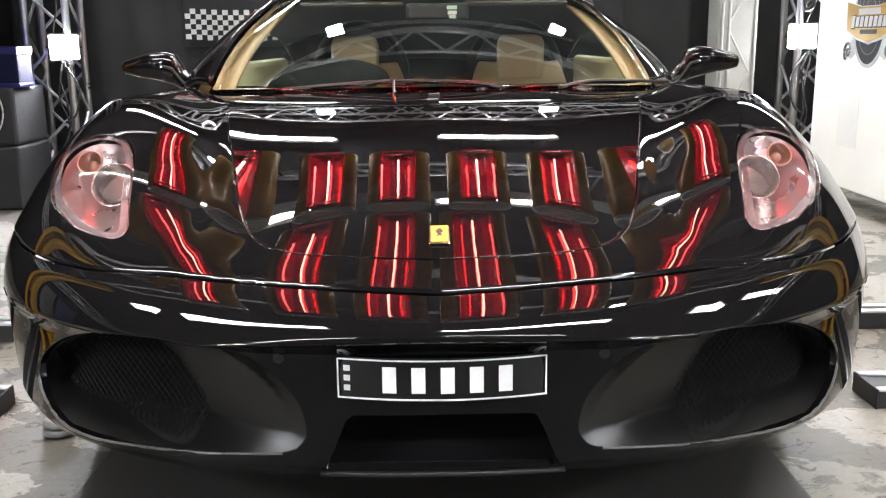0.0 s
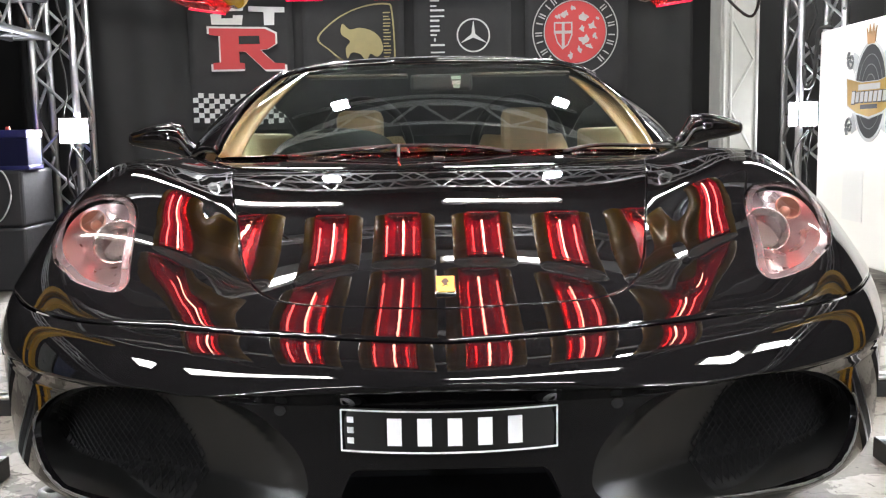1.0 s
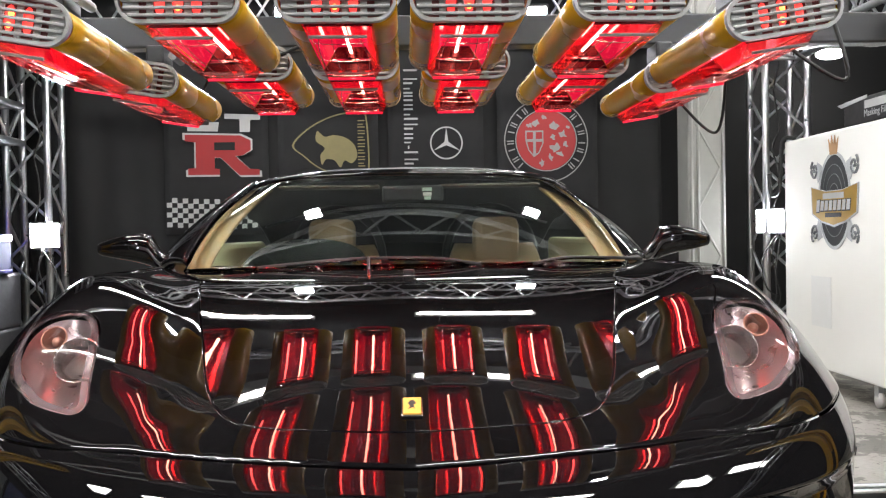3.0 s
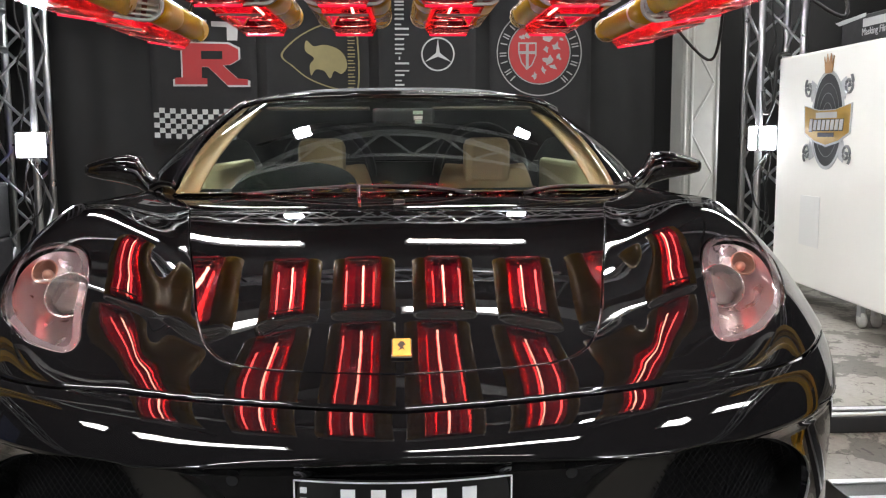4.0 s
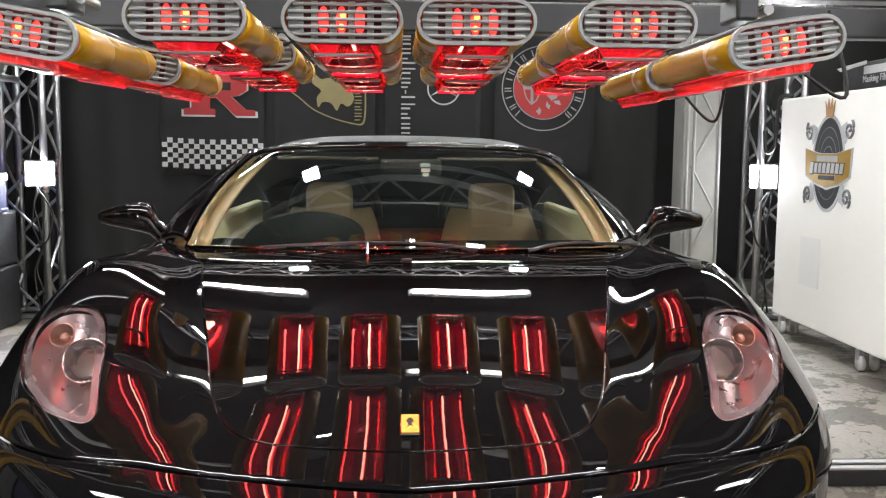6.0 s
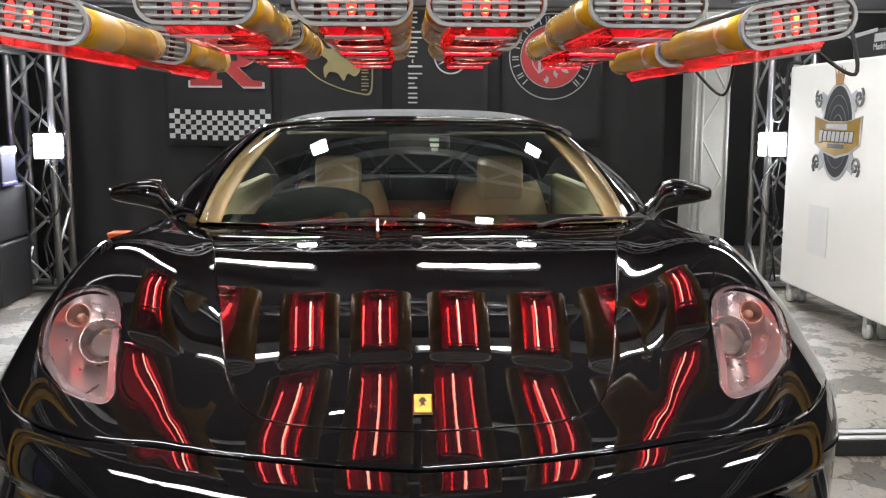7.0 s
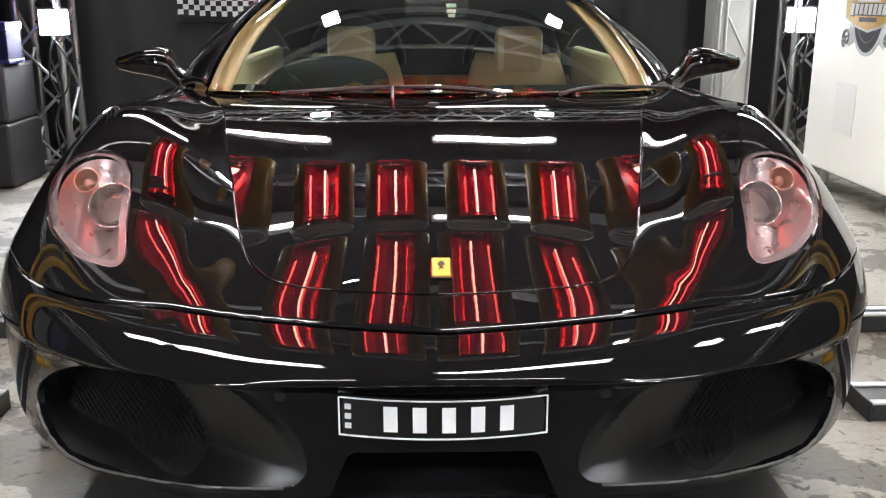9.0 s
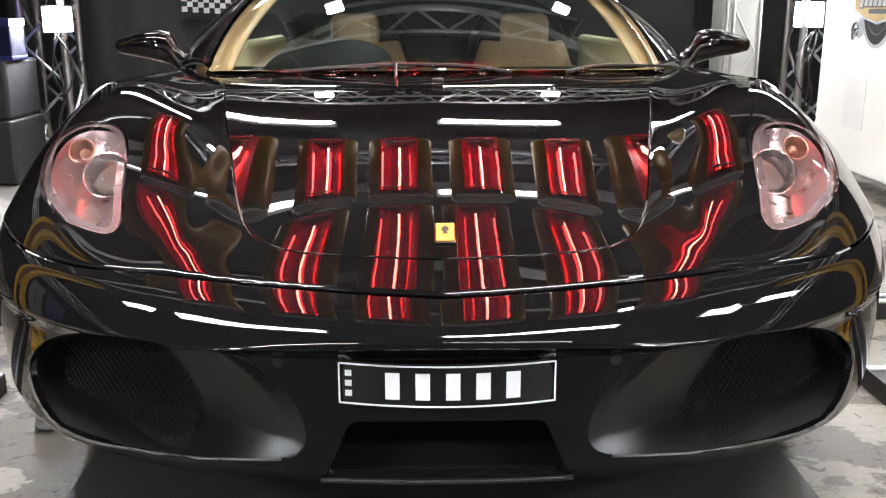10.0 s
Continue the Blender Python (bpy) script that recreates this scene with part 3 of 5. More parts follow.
def build_rear():
    """Doors, flanks, engine deck and tail behind the front skin."""
    def body(u, v):
        y = 1.38 + 3.08 * v
        a = math.pi * u
        haunch = 0.02 + 0.03 * math.sin(math.pi * min(1, max(0, (y - 1.9) / 2.2)))
        w = 0.93 + haunch
        tail = max(0, (y - 4.1) / 0.36)
        w *= 1 - 0.16 * tail * tail
        top = 0.85 + 0.09 * math.sin(math.pi * min(1, max(0, (y - 1.9) / 2.5))) - 0.10 * tail
        c = math.cos(a)
        return Vector((w * (abs(c) ** 0.45) * (1 if c > 0 else -1), y, 0.2 + (top - 0.2) * math.sin(a) ** 0.38))
    bm = grid_surface(body, 48, 60)
    cab = [f for f in bm.faces if abs(f.calc_center_median().x) < 0.66 and 1.3 < f.calc_center_median().y < 3.0 and f.calc_center_median().z > 0.7]
    bmesh.ops.delete(bm, geom=cab, context="FACES")
    bmesh.ops.delete(bm, geom=[f for f in bm.faces if (f.calc_center_median().yz - Vector((3.58, 0.34))).length < 0.37 and abs(f.calc_center_median().x) > 0.8], context="FACES")
    part("rear_body", bm, PAINT, car, "", True)
    part("tail_panel", boxes(((0, 4.44, 0.5), (1.5, 0.04, 0.5)), bevel=0.015), PAINT, car)
    part("underbody", boxes(((0, 2.6, 0.16), (1.3, 3.3, 0.04))), DARK, car)
    for y, s in ((0.98, 1), (0.98, -1), (3.58, 1), (3.58, -1)):
        x = 0.82 * s
        bm = bmesh.new()
        prof = [(0.335, -0.1), (0.338, 0.0), (0.335, 0.1), (0.30, 0.125), (0.25, 0.12), (0.25, -0.12), (0.30, -0.125)]
        rings = [[bm.verts.new((x + w * s, y + r * math.cos(2 * math.pi * k / 40), 0.338 + r * math.sin(2 * math.pi * k / 40))) for r, w in prof] for k in range(40)]
        for k in range(40):
            for q in range(len(prof)):
                bm.faces.new((rings[k][q], rings[k][(q + 1) % 7], rings[(k + 1) % 40][(q + 1) % 7], rings[(k + 1) % 40][q]))
        bmesh.ops.recalc_face_normals(bm, faces=bm.faces)
        w = part("wheel", bm, RUBBER, car, "", True)
        bm = bmesh.new()
        for k in range(5):
            a = 2 * math.pi * k / 5
            rod(bm, (x + 0.09 * s, y + 0.04 * math.cos(a), 0.338 + 0.04 * math.sin(a)), (x + 0.10 * s, y + 0.245 * math.cos(a), 0.338 + 0.245 * math.sin(a)), 0.03, 8)
        rod(bm, (x + 0.06 * s, y, 0.338), (x + 0.115 * s, y, 0.338), 0.05, 16)
        part("rim", bm, STEEL, w)


build_rear()


def thin_cover():
    """A clear moulded cover: see-through, with gloss that grows towards grazing angles."""
    m = bpy.data.materials.new("headlight cover")
    m.use_nodes = True
    nt = m.node_tree
    nt.nodes.clear()
    out, mix = nt.nodes.new("ShaderNodeOutputMaterial"), nt.nodes.new("ShaderNodeMixShader")
    clear, gloss = nt.nodes.new("ShaderNodeBsdfTransparent"), nt.nodes.new("ShaderNodeBsdfGlossy")
    clear.inputs["Color"].default_value = (0.95, 0.91, 0.91, 1)
    gloss.inputs["Roughness"].default_value = 0.03
    facing_node, power, line = nt.nodes.new("ShaderNodeLayerWeight"), nt.nodes.new("ShaderNodeMath"), nt.nodes.new("ShaderNodeMath")
    facing_node.inputs["Blend"].default_value = 0.5
    power.operation, line.operation = "POWER", "MULTIPLY_ADD"
    power.inputs[1].default_value = 4.0
    line.inputs[1].default_value, line.inputs[2].default_value = 0.8, 0.055
    nt.links.new(facing_node.outputs["Facing"], power.inputs[0])
    nt.links.new(power.outputs[0], line.inputs[0])
    nt.links.new(line.outputs[0], mix.inputs[0])
    nt.links.new(clear.outputs[0], mix.inputs[1])
    nt.links.new(gloss.outputs[0], mix.inputs[2])
    nt.links.new(mix.outputs[0], out.inputs["Surface"])
    return m


def ring_tube(m, r, w):
    return tube_path([tuple(m @ Vector((r * math.cos(a), r * math.sin(a), 0))) for a in [math.pi * k / 16 for k in range(32)]], w, 6, True)


def build_headlights():
    lens_mat = thin_cover()
    bowl = mat("headlight reflector", (0.56, 0.45, 0.45), 0.3, 0.8, noise_scale=18, vary=0.06)
    projector = mat("projector reflector", (0.66, 0.58, 0.57), 0.2, 0.9)
    amber = mat("amber indicator", (0.46, 0.25, 0.18), 0.35, 0.6, coat=0.3)
    for side, (V, N, T) in LENSES:
        lens = skin_part("headlight", (V, N, T), lens_mat, car, "clear teardrop headlight cover", rim=0.004)
        lens.visible_shadow = False
        d = -sdf(LENS, np.stack([V[:, 0] * side, V[:, 1]], 1))
        W = V - N * (0.006 + 0.062 * (1 - np.exp(-d / 0.014)) + 0.25 * d)[:, None]
        bm = bmesh.new()
        vs = [bm.verts.new(p) for p in W.tolist()]
        for t in T.tolist():
            bm.faces.new([vs[k] for k in t])
        part("headlight_bowl", bm, bowl, lens, "", True)
        band = clip((V - N * 0.005, N, T), 0.017 - d)
        bm = bmesh.new()
        vs = [bm.verts.new(p) for p in band[0].tolist()]
        for t in band[2].tolist():
            bm.faces.new([vs[k] for k in t])
        part("headlight_bezel", bm, mat("frosted bezel", (0.36, 0.29, 0.295), 0.22, 0.7), lens, "", True)
        for x, y, deep, r, kind in ((0.694, 0.510, 0.040, 0.049, "projector"), (0.772, 0.607, 0.040, 0.027, "indicator")):
            k = int(np.argmin((V[:, 0] * side - x) ** 2 + (V[:, 1] - y) ** 2))
            c = Matrix.Translation(Vector(V[k]) - Vector(N[k]) * deep) @ Vector((0.05 * side, -0.86, 0.5)).to_track_quat("Z", "Y").to_matrix().to_4x4()
            m = amber if kind == "indicator" else projector
            bm = bmesh.new()
            bmesh.ops.create_cone(bm, cap_ends=False, segments=32, radius1=r * 0.45, radius2=r, depth=0.04, matrix=c)
            part(kind + "_bowl", bm, m, lens, "", True)
            part(kind + "_rim", ring_tube(c @ Matrix.Translation((0, 0, 0.02)), r, 0.0024), m, lens, "", True)
            bm = bmesh.new()
            bmesh.ops.create_uvsphere(bm, u_segments=24, v_segments=14, radius=r * (0.78 if kind == "projector" else 0.45), matrix=c)
            part(kind + ("_lens" if kind == "projector" else "_bulb"), bm, GLASS if kind == "projector" else m, lens, "", True)


build_headlights()


def build_plate_and_badge():
    w, h, zc = 0.372, 0.078, 0.4385
    bend = lambda x: 0.026 + 0.75 * x * x
    white = mat("plate white", (0.85, 0.85, 0.85), 0.4)

    def patch(x0, x1, z0, z1, lift, n=6):
        return grid_surface(lambda u, v: Vector((x0 + (x1 - x0) * u, bend(x0 + (x1 - x0) * u) - lift, z0 + (z1 - z0) * v)), n, 1, 0.0015)
    plate = part("number_plate", patch(-w / 2, w / 2, zc - h / 2, zc + h / 2, 0.0, 24), mat("plate black", (0.006, 0.006, 0.006), 0.3), car,
                 "curved black number plate with white bars")
    e = 0.0025
    for x0, x1, z0, z1 in ((-w / 2 + e, w / 2 - e, zc + h / 2 - 2 * e, zc + h / 2 - e * .9), (-w / 2 + e, w / 2 - e, zc - h / 2 + e * .9, zc - h / 2 + 2 * e),
                           (-w / 2 + e, -w / 2 + 2 * e, zc - h / 2 + e, zc + h / 2 - e), (w / 2 - 2 * e, w / 2 - e, zc - h / 2 + e, zc + h / 2 - e)):
        part("plate_border", patch(x0, x1, z0, z1, 0.003, 20), white, plate)
    for k in range(5):
        part("plate_bar", patch(-0.104 + 0.0505 * k, -0.080 + 0.0505 * k, zc - 0.0235, zc + 0.0235, 0.003), white, plate)
    for k in range(3):
        part("plate_small_bar", patch(-0.172, -0.161, zc + 0.014 - 0.018 * k, zc + 0.024 - 0.018 * k, 0.003), white, plate)
    m = pose(0, 0.2320, 0.6514, -69, 0, 0)
    badge = part("badge", boxes(((0, 0, 0), (0.039, 0.004, 0.060)), bevel=0.0018), CHROME, car, "small yellow enamel badge")
    badge.matrix_basis = m
    part("badge_face", boxes(((0, -0.003, 0), (0.033, 0.003, 0.054))), YELLOW, badge)
    part("badge_mark", prism([(x * 0.0011, z * 0.0016 + 0.002) for x, z in ((-6, -9), (-2, -4), (-7, 3), (-2, 9), (3, 9), (7, 2), (2, 0), (5, -8), (1, -5))], 0.001, -0.0055), DARK, badge)


build_plate_and_badge()


def build_sensors():
    V, N, T = front_skin("bumper", 120, 130)
    for x, z in ((0.29, 0.47), (-0.29, 0.47), (0.925, 0.50), (-0.925, 0.50)):
        near = np.where(V[:, 1] < 0.62, (V[:, 0] - x) ** 2 + (V[:, 2] - z) ** 2, 9)
        k = int(np.argmin(near))
        p, n = Vector(V[k]), Vector(N[k])
        part("parking_sensor", rods([(p - n * 0.004, p + n * 0.0015)], 0.010, 20), DARK, car)


build_sensors()


def build_wipers():
    for pts in ([(-0.115, 1.245, 0.898), (-0.255, 1.278, 0.889), (-0.447, 1.335, 0.872)], [(-0.115, 1.245, 0.898), (0.088, 1.255, 0.892), (0.211, 1.265, 0.874)],
                [(0.372, 1.290, 0.872), (0.491, 1.355, 0.887), (0.740, 1.468, 0.876)]):
        wiper = part("wiper", tube_path(curve2(pts, 6, False), 0.0055, 6), DARK, car, "black wiper blade at the foot of the windscreen", True)
        part("wiper_arm", tube_path([(x, y - 0.014, z - 0.004) for x, y, z in curve2(pts, 6, False)[2:-3]], 0.0035, 6), PAINT, wiper, "", True)
    part("wiper_pivot", rods([((-0.115, 1.232, 0.862), (-0.115, 1.236, 0.901))], 0.006, 10), CHROME, car)
    part("washer_nozzle", boxes(((0, 1.10, 0.862), (0.03, 0.02, 0.012)), bevel=0.004), DARK, car)


build_wipers()


# ---------------------------------------------------------------- infrared curing lamps on their gantry
TUBE_END = mat("glowing tube end", (1, 0.1, 0.05), 0.4, emit=1.6, glow=(1.0, 0.03, 0.03))
HOT_END = mat("orange hot tube tip", (1, 0.3, 0.1), 0.4, emit=4.0, glow=(1.0, 0.25, 0.05))


VENT = mat("grey vent plastic", (0.23, 0.223, 0.212), 0.45, noise_scale=14, vary=0.15)


def lit_glass():
    """Clear red glass with a light frosting that catches the light of the tube behind it."""
    m = bpy.data.materials.new("red lamp glass")
    m.use_nodes = True
    nt = m.node_tree
    nt.nodes.clear()
    out, mix, film = nt.nodes.new("ShaderNodeOutputMaterial"), nt.nodes.new("ShaderNodeMixShader"), nt.nodes.new("ShaderNodeMixShader")
    clear, soft, gloss = nt.nodes.new("ShaderNodeBsdfTransparent"), nt.nodes.new("ShaderNodeBsdfTranslucent"), nt.nodes.new("ShaderNodeBsdfGlossy")
    grain, span = nt.nodes.new("ShaderNodeTexNoise"), nt.nodes.new("ShaderNodeMapRange")
    grain.inputs["Scale"].default_value = 22
    span.inputs["To Min"].default_value, span.inputs["To Max"].default_value = 0.06, 0.18
    clear.inputs["Color"].default_value = (0.98, 0.66, 0.66, 1)
    soft.inputs["Color"].default_value = (0.9, 0.06, 0.07, 1)
    gloss.inputs["Roughness"].default_value = 0.1
    gloss.inputs["Color"].default_value = (0.9, 0.6, 0.6, 1)
    mix.inputs[0].default_value = 0.07
    nt.links.new(grain.outputs["Fac"], span.inputs["Value"])
    nt.links.new(span.outputs[0], film.inputs[0])
    nt.links.new(clear.outputs[0], film.inputs[1])
    nt.links.new(soft.outputs[0], film.inputs[2])
    nt.links.new(film.outputs[0], mix.inputs[1])
    nt.links.new(gloss.outputs[0], mix.inputs[2])
    nt.links.new(mix.outputs[0], out.inputs["Surface"])
    return m


REDGLASS = lit_glass()


def build_lamp():
    L = 0.56
    lamp = thing("curing_lamp", "gold infrared curing lamp with glowing red tubes hanging from the gantry", "lamp", "infrared lamps over the bonnet")
    for s in (-1, 1):
        def side(u, v, s=s):
            a = math.radians(-112 + 212 * u)
            return Vector((s * (0.079 + 0.037 * math.cos(a)), -L / 2 + L * v, 0.044 + 0.037 * math.sin(a)))
        part("side_housing", grid_surface(side, 20, 6, 0.002), GOLD, lamp, "", True)
        bm = bmesh.new()
        bmesh.ops.create_uvsphere(bm, u_segments=20, v_segments=12, radius=0.0365)
        bmesh.ops.scale(bm, vec=(1, 0.42, 1), verts=bm.verts)
        bmesh.ops.translate(bm, vec=(s * 0.079, L / 2, 0.044), verts=bm.verts)
        part("end_cap", bm, GOLD, lamp, "", True)
        part("seam_band", tube_path([(s * (0.079 + 0.0375 * math.cos(a)), L / 2 - 0.004, 0.044 + 0.0375 * math.sin(a)) for a in
                                     [math.radians(-112 + 26.5 * k) for k in range(9)]], 0.0022, 6), VENT, lamp, "", True)
        part("red_skirt", grid_surface(lambda u, v, s=s: Vector((s * (0.0695 - 0.0115 * u), (2 * v - 1) * (L / 2 - 0.010 - 0.020 * u), 0.006 - 0.024 * u)), 3, 8, 0.0015),
             REDGLASS, lamp, "red glass skirt along the lamp's rim")
        part("red_skirt", grid_surface(lambda u, v, s=s: Vector(((2 * v - 1) * (0.0695 - 0.0115 * u), s * (L / 2 - 0.010 - 0.020 * u), 0.006 - 0.024 * u)), 3, 4, 0.0015),
             REDGLASS, lamp, "red glass skirt along the lamp's rim")

    def trough(u, v):
        x = 0.0695 * (2 * u - 1)
        return Vector((x, -L / 2 + 0.03 + (L - 0.06) * v, 0.064 - 0.058 * max(0.0, abs(x) - 0.034) / 0.0355))
    # trough emits by itself to stand in for the tube's light on it
    part("reflector", grid_surface(trough, 32, 4), REFLECTOR, lamp, "polished reflector with the tube's red light put into its colour and glow")
    # added plate that glows red to fill the trough, not a heating part
    part("glow_plate", grid_surface(lambda u, v: Vector((0.034 * (2 * u - 1), -L / 2 + 0.03 + (L - 0.06) * v, 0.0615)), 2, 2), ADDED_GLOW, lamp, "added glowing plate standing in for the red-lit lamp interior")
    dark_end = mat("dark red end plate", (0.05, 0.006, 0.009), 0.18, 0.6)
    for e in (-1, 1):
        y = e * (L / 2 - 0.03)
        bm = bmesh.new()
        bm.faces.new([bm.verts.new((x, y, z)) for x, z in ((-0.0695, 0.002), (0.0695, 0.002), (0.034, 0.064), (-0.034, 0.064))])
        part("end_plate", bm, dark_end, lamp)
        part("tube_holder", boxes(((0, e * (L / 2 - 0.045), 0.040), (0.026, 0.022, 0.030)), bevel=0.004), dark_end, lamp)
        part("holder_pin", rods([((-0.045, e * (L / 2 - 0.05), 0.026), (0.045, e * (L / 2 - 0.05), 0.026))], 0.003, 6), CHROME, lamp)
        # the far bar glows to stand in for its red-lit rim
        part("end_bar", rods([((-0.058, e * (L / 2 - 0.030), -0.018), (0.058, e * (L / 2 - 0.030), -0.018))], 0.0035, 8), ADDED_GLOW if e > 0 else VENT, lamp)
    part("heater_tube", rods([((0, -L / 2 + 0.06, 0.043), (0, L / 2 - 0.058, 0.043))], 0.0036, 12), TUBE, lamp, "", True)
    for x in (-0.050, -0.018, 0.024, 0.052):
        part("guard_wire", tube_path([(x * (1 - 0.25 * (k / 6 - 1) ** 2), -L / 2 + 0.03 + (L - 0.06) * k / 12, -0.017 - 0.003 * math.sin(math.pi * k / 12)) for k in range(13)],
                                     0.0010, 5), CHROME, lamp, "", True)
    for y in (-0.19, 0.0, 0.19):
        part("guard_wire", tube_path([(0.058 * k / 6, y + 0.012 * (1 - (k / 6) ** 2), -0.016 - 0.003 * (1 - (k / 6) ** 2)) for k in range(-6, 7)], 0.0010, 5), CHROME, lamp, "", True)
    # slatted vent at the front end
    outline = [(-0.117 + 0.043 - 0.043 * math.sin(a), 0.045 + 0.045 * math.cos(a)) for a in [math.pi * k / 12 for k in range(13)]]
    outline += [(-x, z) for x, z in outline[::-1]]
    inner = [(x * 0.95, 0.045 + (z - 0.045) * 0.84) for x, z in outline]
    vent = part("vent_frame", ring_prism(outline, inner, 0.016, -L / 2 - 0.022), VENT, lamp)
    for k in range(5):
        z = 0.0165 + 0.01425 * k
        half = 0.066 + 0.043 * math.sqrt(max(0.0, 1 - ((z - 0.045) / 0.042) ** 2))
        part("vent_slat", boxes(((0, -L / 2 - 0.0155, z), (2 * half - 0.004, 0.009, 0.0062)), bevel=0.002), VENT, vent)
    for k, x in enumerate((-0.093, -0.057, -0.021, 0.015, 0.051, 0.087)):
        part("vent_rib", boxes(((x + 0.003, -L / 2 - 0.0085, 0.045), (0.013 if 0 < k < 5 else 0.03, 0.004, 0.070 if 0 < k < 5 else 0.052)), bevel=0.001), VENT, vent)
    # red glow behind the slats is put into this plate's colour
    part("vent_backing", prism([(x * 0.93, 0.045 + (z - 0.045) * 0.86) for x, z in outline], 0.003, -L / 2 - 0.002), mat("inner plate with painted red glow", (0.10, 0.012, 0.012), 0.4, 0.3), vent)
    for x, hot in ((-0.037, 0), (-0.002, 1), (0.033, 0)):
        bm = bmesh.new()
        bmesh.ops.create_uvsphere(bm, u_segments=10, v_segments=8, radius=0.014)
        bmesh.ops.scale(bm, vec=(0.75, 0.25, 1.9), verts=bm.verts)
        bmesh.ops.translate(bm, vec=(x, -L / 2 - 0.004, 0.045), verts=bm.verts)
        part("tube_end", bm, TUBE_END, lamp, "glowing end of the heater tube", True)
        if hot:
            for dz in (-0.013, 0.009):
                bm = bmesh.new()
                bmesh.ops.create_uvsphere(bm, u_segments=10, v_segments=8, radius=0.006)
                bmesh.ops.translate(bm, vec=(x + 0.003 * (dz > 0), -L / 2 - 0.006, 0.045 + dz), verts=bm.verts)
                part("hot_tip", bm, HOT_END, lamp, "orange-hot tip of the tube", True)
    part("top_cover", boxes(((0, 0, 0.085), (0.14, L - 0.02, 0.02)), bevel=0.006), DARK, lamp)
    return lamp


lamp = build_lamp()
LAMP_Z = 1.375
NEAR_X, FAR_X = (-.755, -.43, -.13, .13, .446, .752), (-.715, -.41, -.13, .165, .483, .765)
first = True
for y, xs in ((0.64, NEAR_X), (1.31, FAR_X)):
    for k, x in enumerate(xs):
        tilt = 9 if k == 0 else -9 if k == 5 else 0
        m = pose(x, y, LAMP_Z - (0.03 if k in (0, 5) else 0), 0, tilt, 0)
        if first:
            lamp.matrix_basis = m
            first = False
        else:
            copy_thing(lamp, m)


def truss(name, a, b, side, r, label, braces, across=Vector((1, 0, 0)), arch=0.0):
    """A box truss from a to b with four chords and zigzag braces."""
    a, b = Vector(a), Vector(b)
    d = (b - a).normalized()
    u = (across - d * across.dot(d)).normalized()
    w = d.cross(u)
    t = thing(name, label, "truss", "lighting trusses")
    corner = [(i * side / 2, j * side / 2) for i, j in ((-1, -1), (1, -1), (1, 1), (-1, 1))]

    def at(k, s):
        return a.lerp(b, s) + u * corner[k][0] + w * corner[k][1] + Vector((0, 0, arch * 4 * s * (1 - s)))
    for k in range(4):
        part("chord", tube_path([at(k, q / 24) for q in range(25)] if arch else [at(k, 0), at(k, 1)], r, 10), ALLOY, t, "", True)
    for k in range(4):
        for q in range(braces):
            i, j = (k, (k + 1) % 4) if q % 2 else ((k + 1) % 4, k)
            part("brace", rods([(at(i, q / braces), at(j, (q + 1) / braces))], r * 0.42, 6), ALLOY, t)
    for s in (0, 1):
        for k in range(4):
            part("end_bar", rods([(at(k, s), at((k + 1) % 4, s))], r * 0.7, 6), ALLOY, t)
    return t


def flood(x, y, z, target, w=0.2, h=0.14, scale=1.0):
    f = thing("flood_light", "white flood light with a black housing clamped to the truss", "light", "flood lights")
    part("housing", boxes(((0, 0, 0.028), (w + 0.03, h + 0.03, 0.05)), bevel=0.008), DARK, f)
    part("face", boxes(((0, 0, -0.002), (w, h, 0.006))), FLOOD, f, "glaring white face")
    part("yoke", tube_path([(-w / 2 - 0.02, 0, 0.02), (-w / 2 - 0.02, 0, 0.12), (w / 2 + 0.02, 0, 0.12), (w / 2 + 0.02, 0, 0.02)], 0.008, 6), DARK, f)
    f.matrix_basis = look((x, y, z), target)
    return f


truss("tower_truss", (-2.51, 4.97, 0.03), (-2.51, 4.97, 2.97), 0.27, 0.025, "silver aluminium box truss tower standing on the floor", 11)
truss("tower_truss", (2.62, 5.0, 0.03), (2.62, 5.0, 2.97), 0.29, 0.025, "silver aluminium box truss tower standing on the floor", 11)
truss("cross_truss", (-2.36, 4.97, 2.48), (2.47, 5.0, 2.48), 0.34, 0.022, "silver aluminium truss spanning between the towers", 22)
truss("side_truss", (-2.64, 4.80, 1.72), (-2.64, -2.42, 1.72), 0.24, 0.022, "silver aluminium truss running along the side between the towers", 32)
truss("side_truss", (2.56, 4.82, 2.24), (2.56, -2.42, 2.24), 0.24, 0.022, "silver aluminium truss running along the side between the towers", 32)
for x, y, side in ((-2.51, 4.97, -1), (2.62, 5.0, 1)):
    cable = thing("power_cable", "black power cable tied along the truss tower", "cable", "power cables")
    for k in (0, 1):
        pts = [(x + side * 0.02 * k - side * 0.10 + 0.025 * math.sin(2.3 * q + k), y - 0.17 - 0.012 * math.sin(1.7 * q), 0.06 + 0.145 * q) for q in range(20 if k else 8)]
        part("run", tube_path(curve2(pts, 5, False), 0.007, 6), RUBBER, cable, "", True)
    part("loop", tube_path(curve2([(x - side * 0.10, y - 0.18, 0.90), (x - side * 0.20, y - 0.20, 0.74), (x - side * 0.17, y - 0.20, 0.56), (x - side * 0.09, y - 0.185, 0.50)], 8, False),
                           0.006, 6), RUBBER, cable, "", True)
flood(-2.39, 4.80, 0.99, (0, -0.5, 0.9), 0.17, 0.15)
flood(2.49, 4.83, 1.01, (0, -0.5, 0.9), 0.17, 0.15)
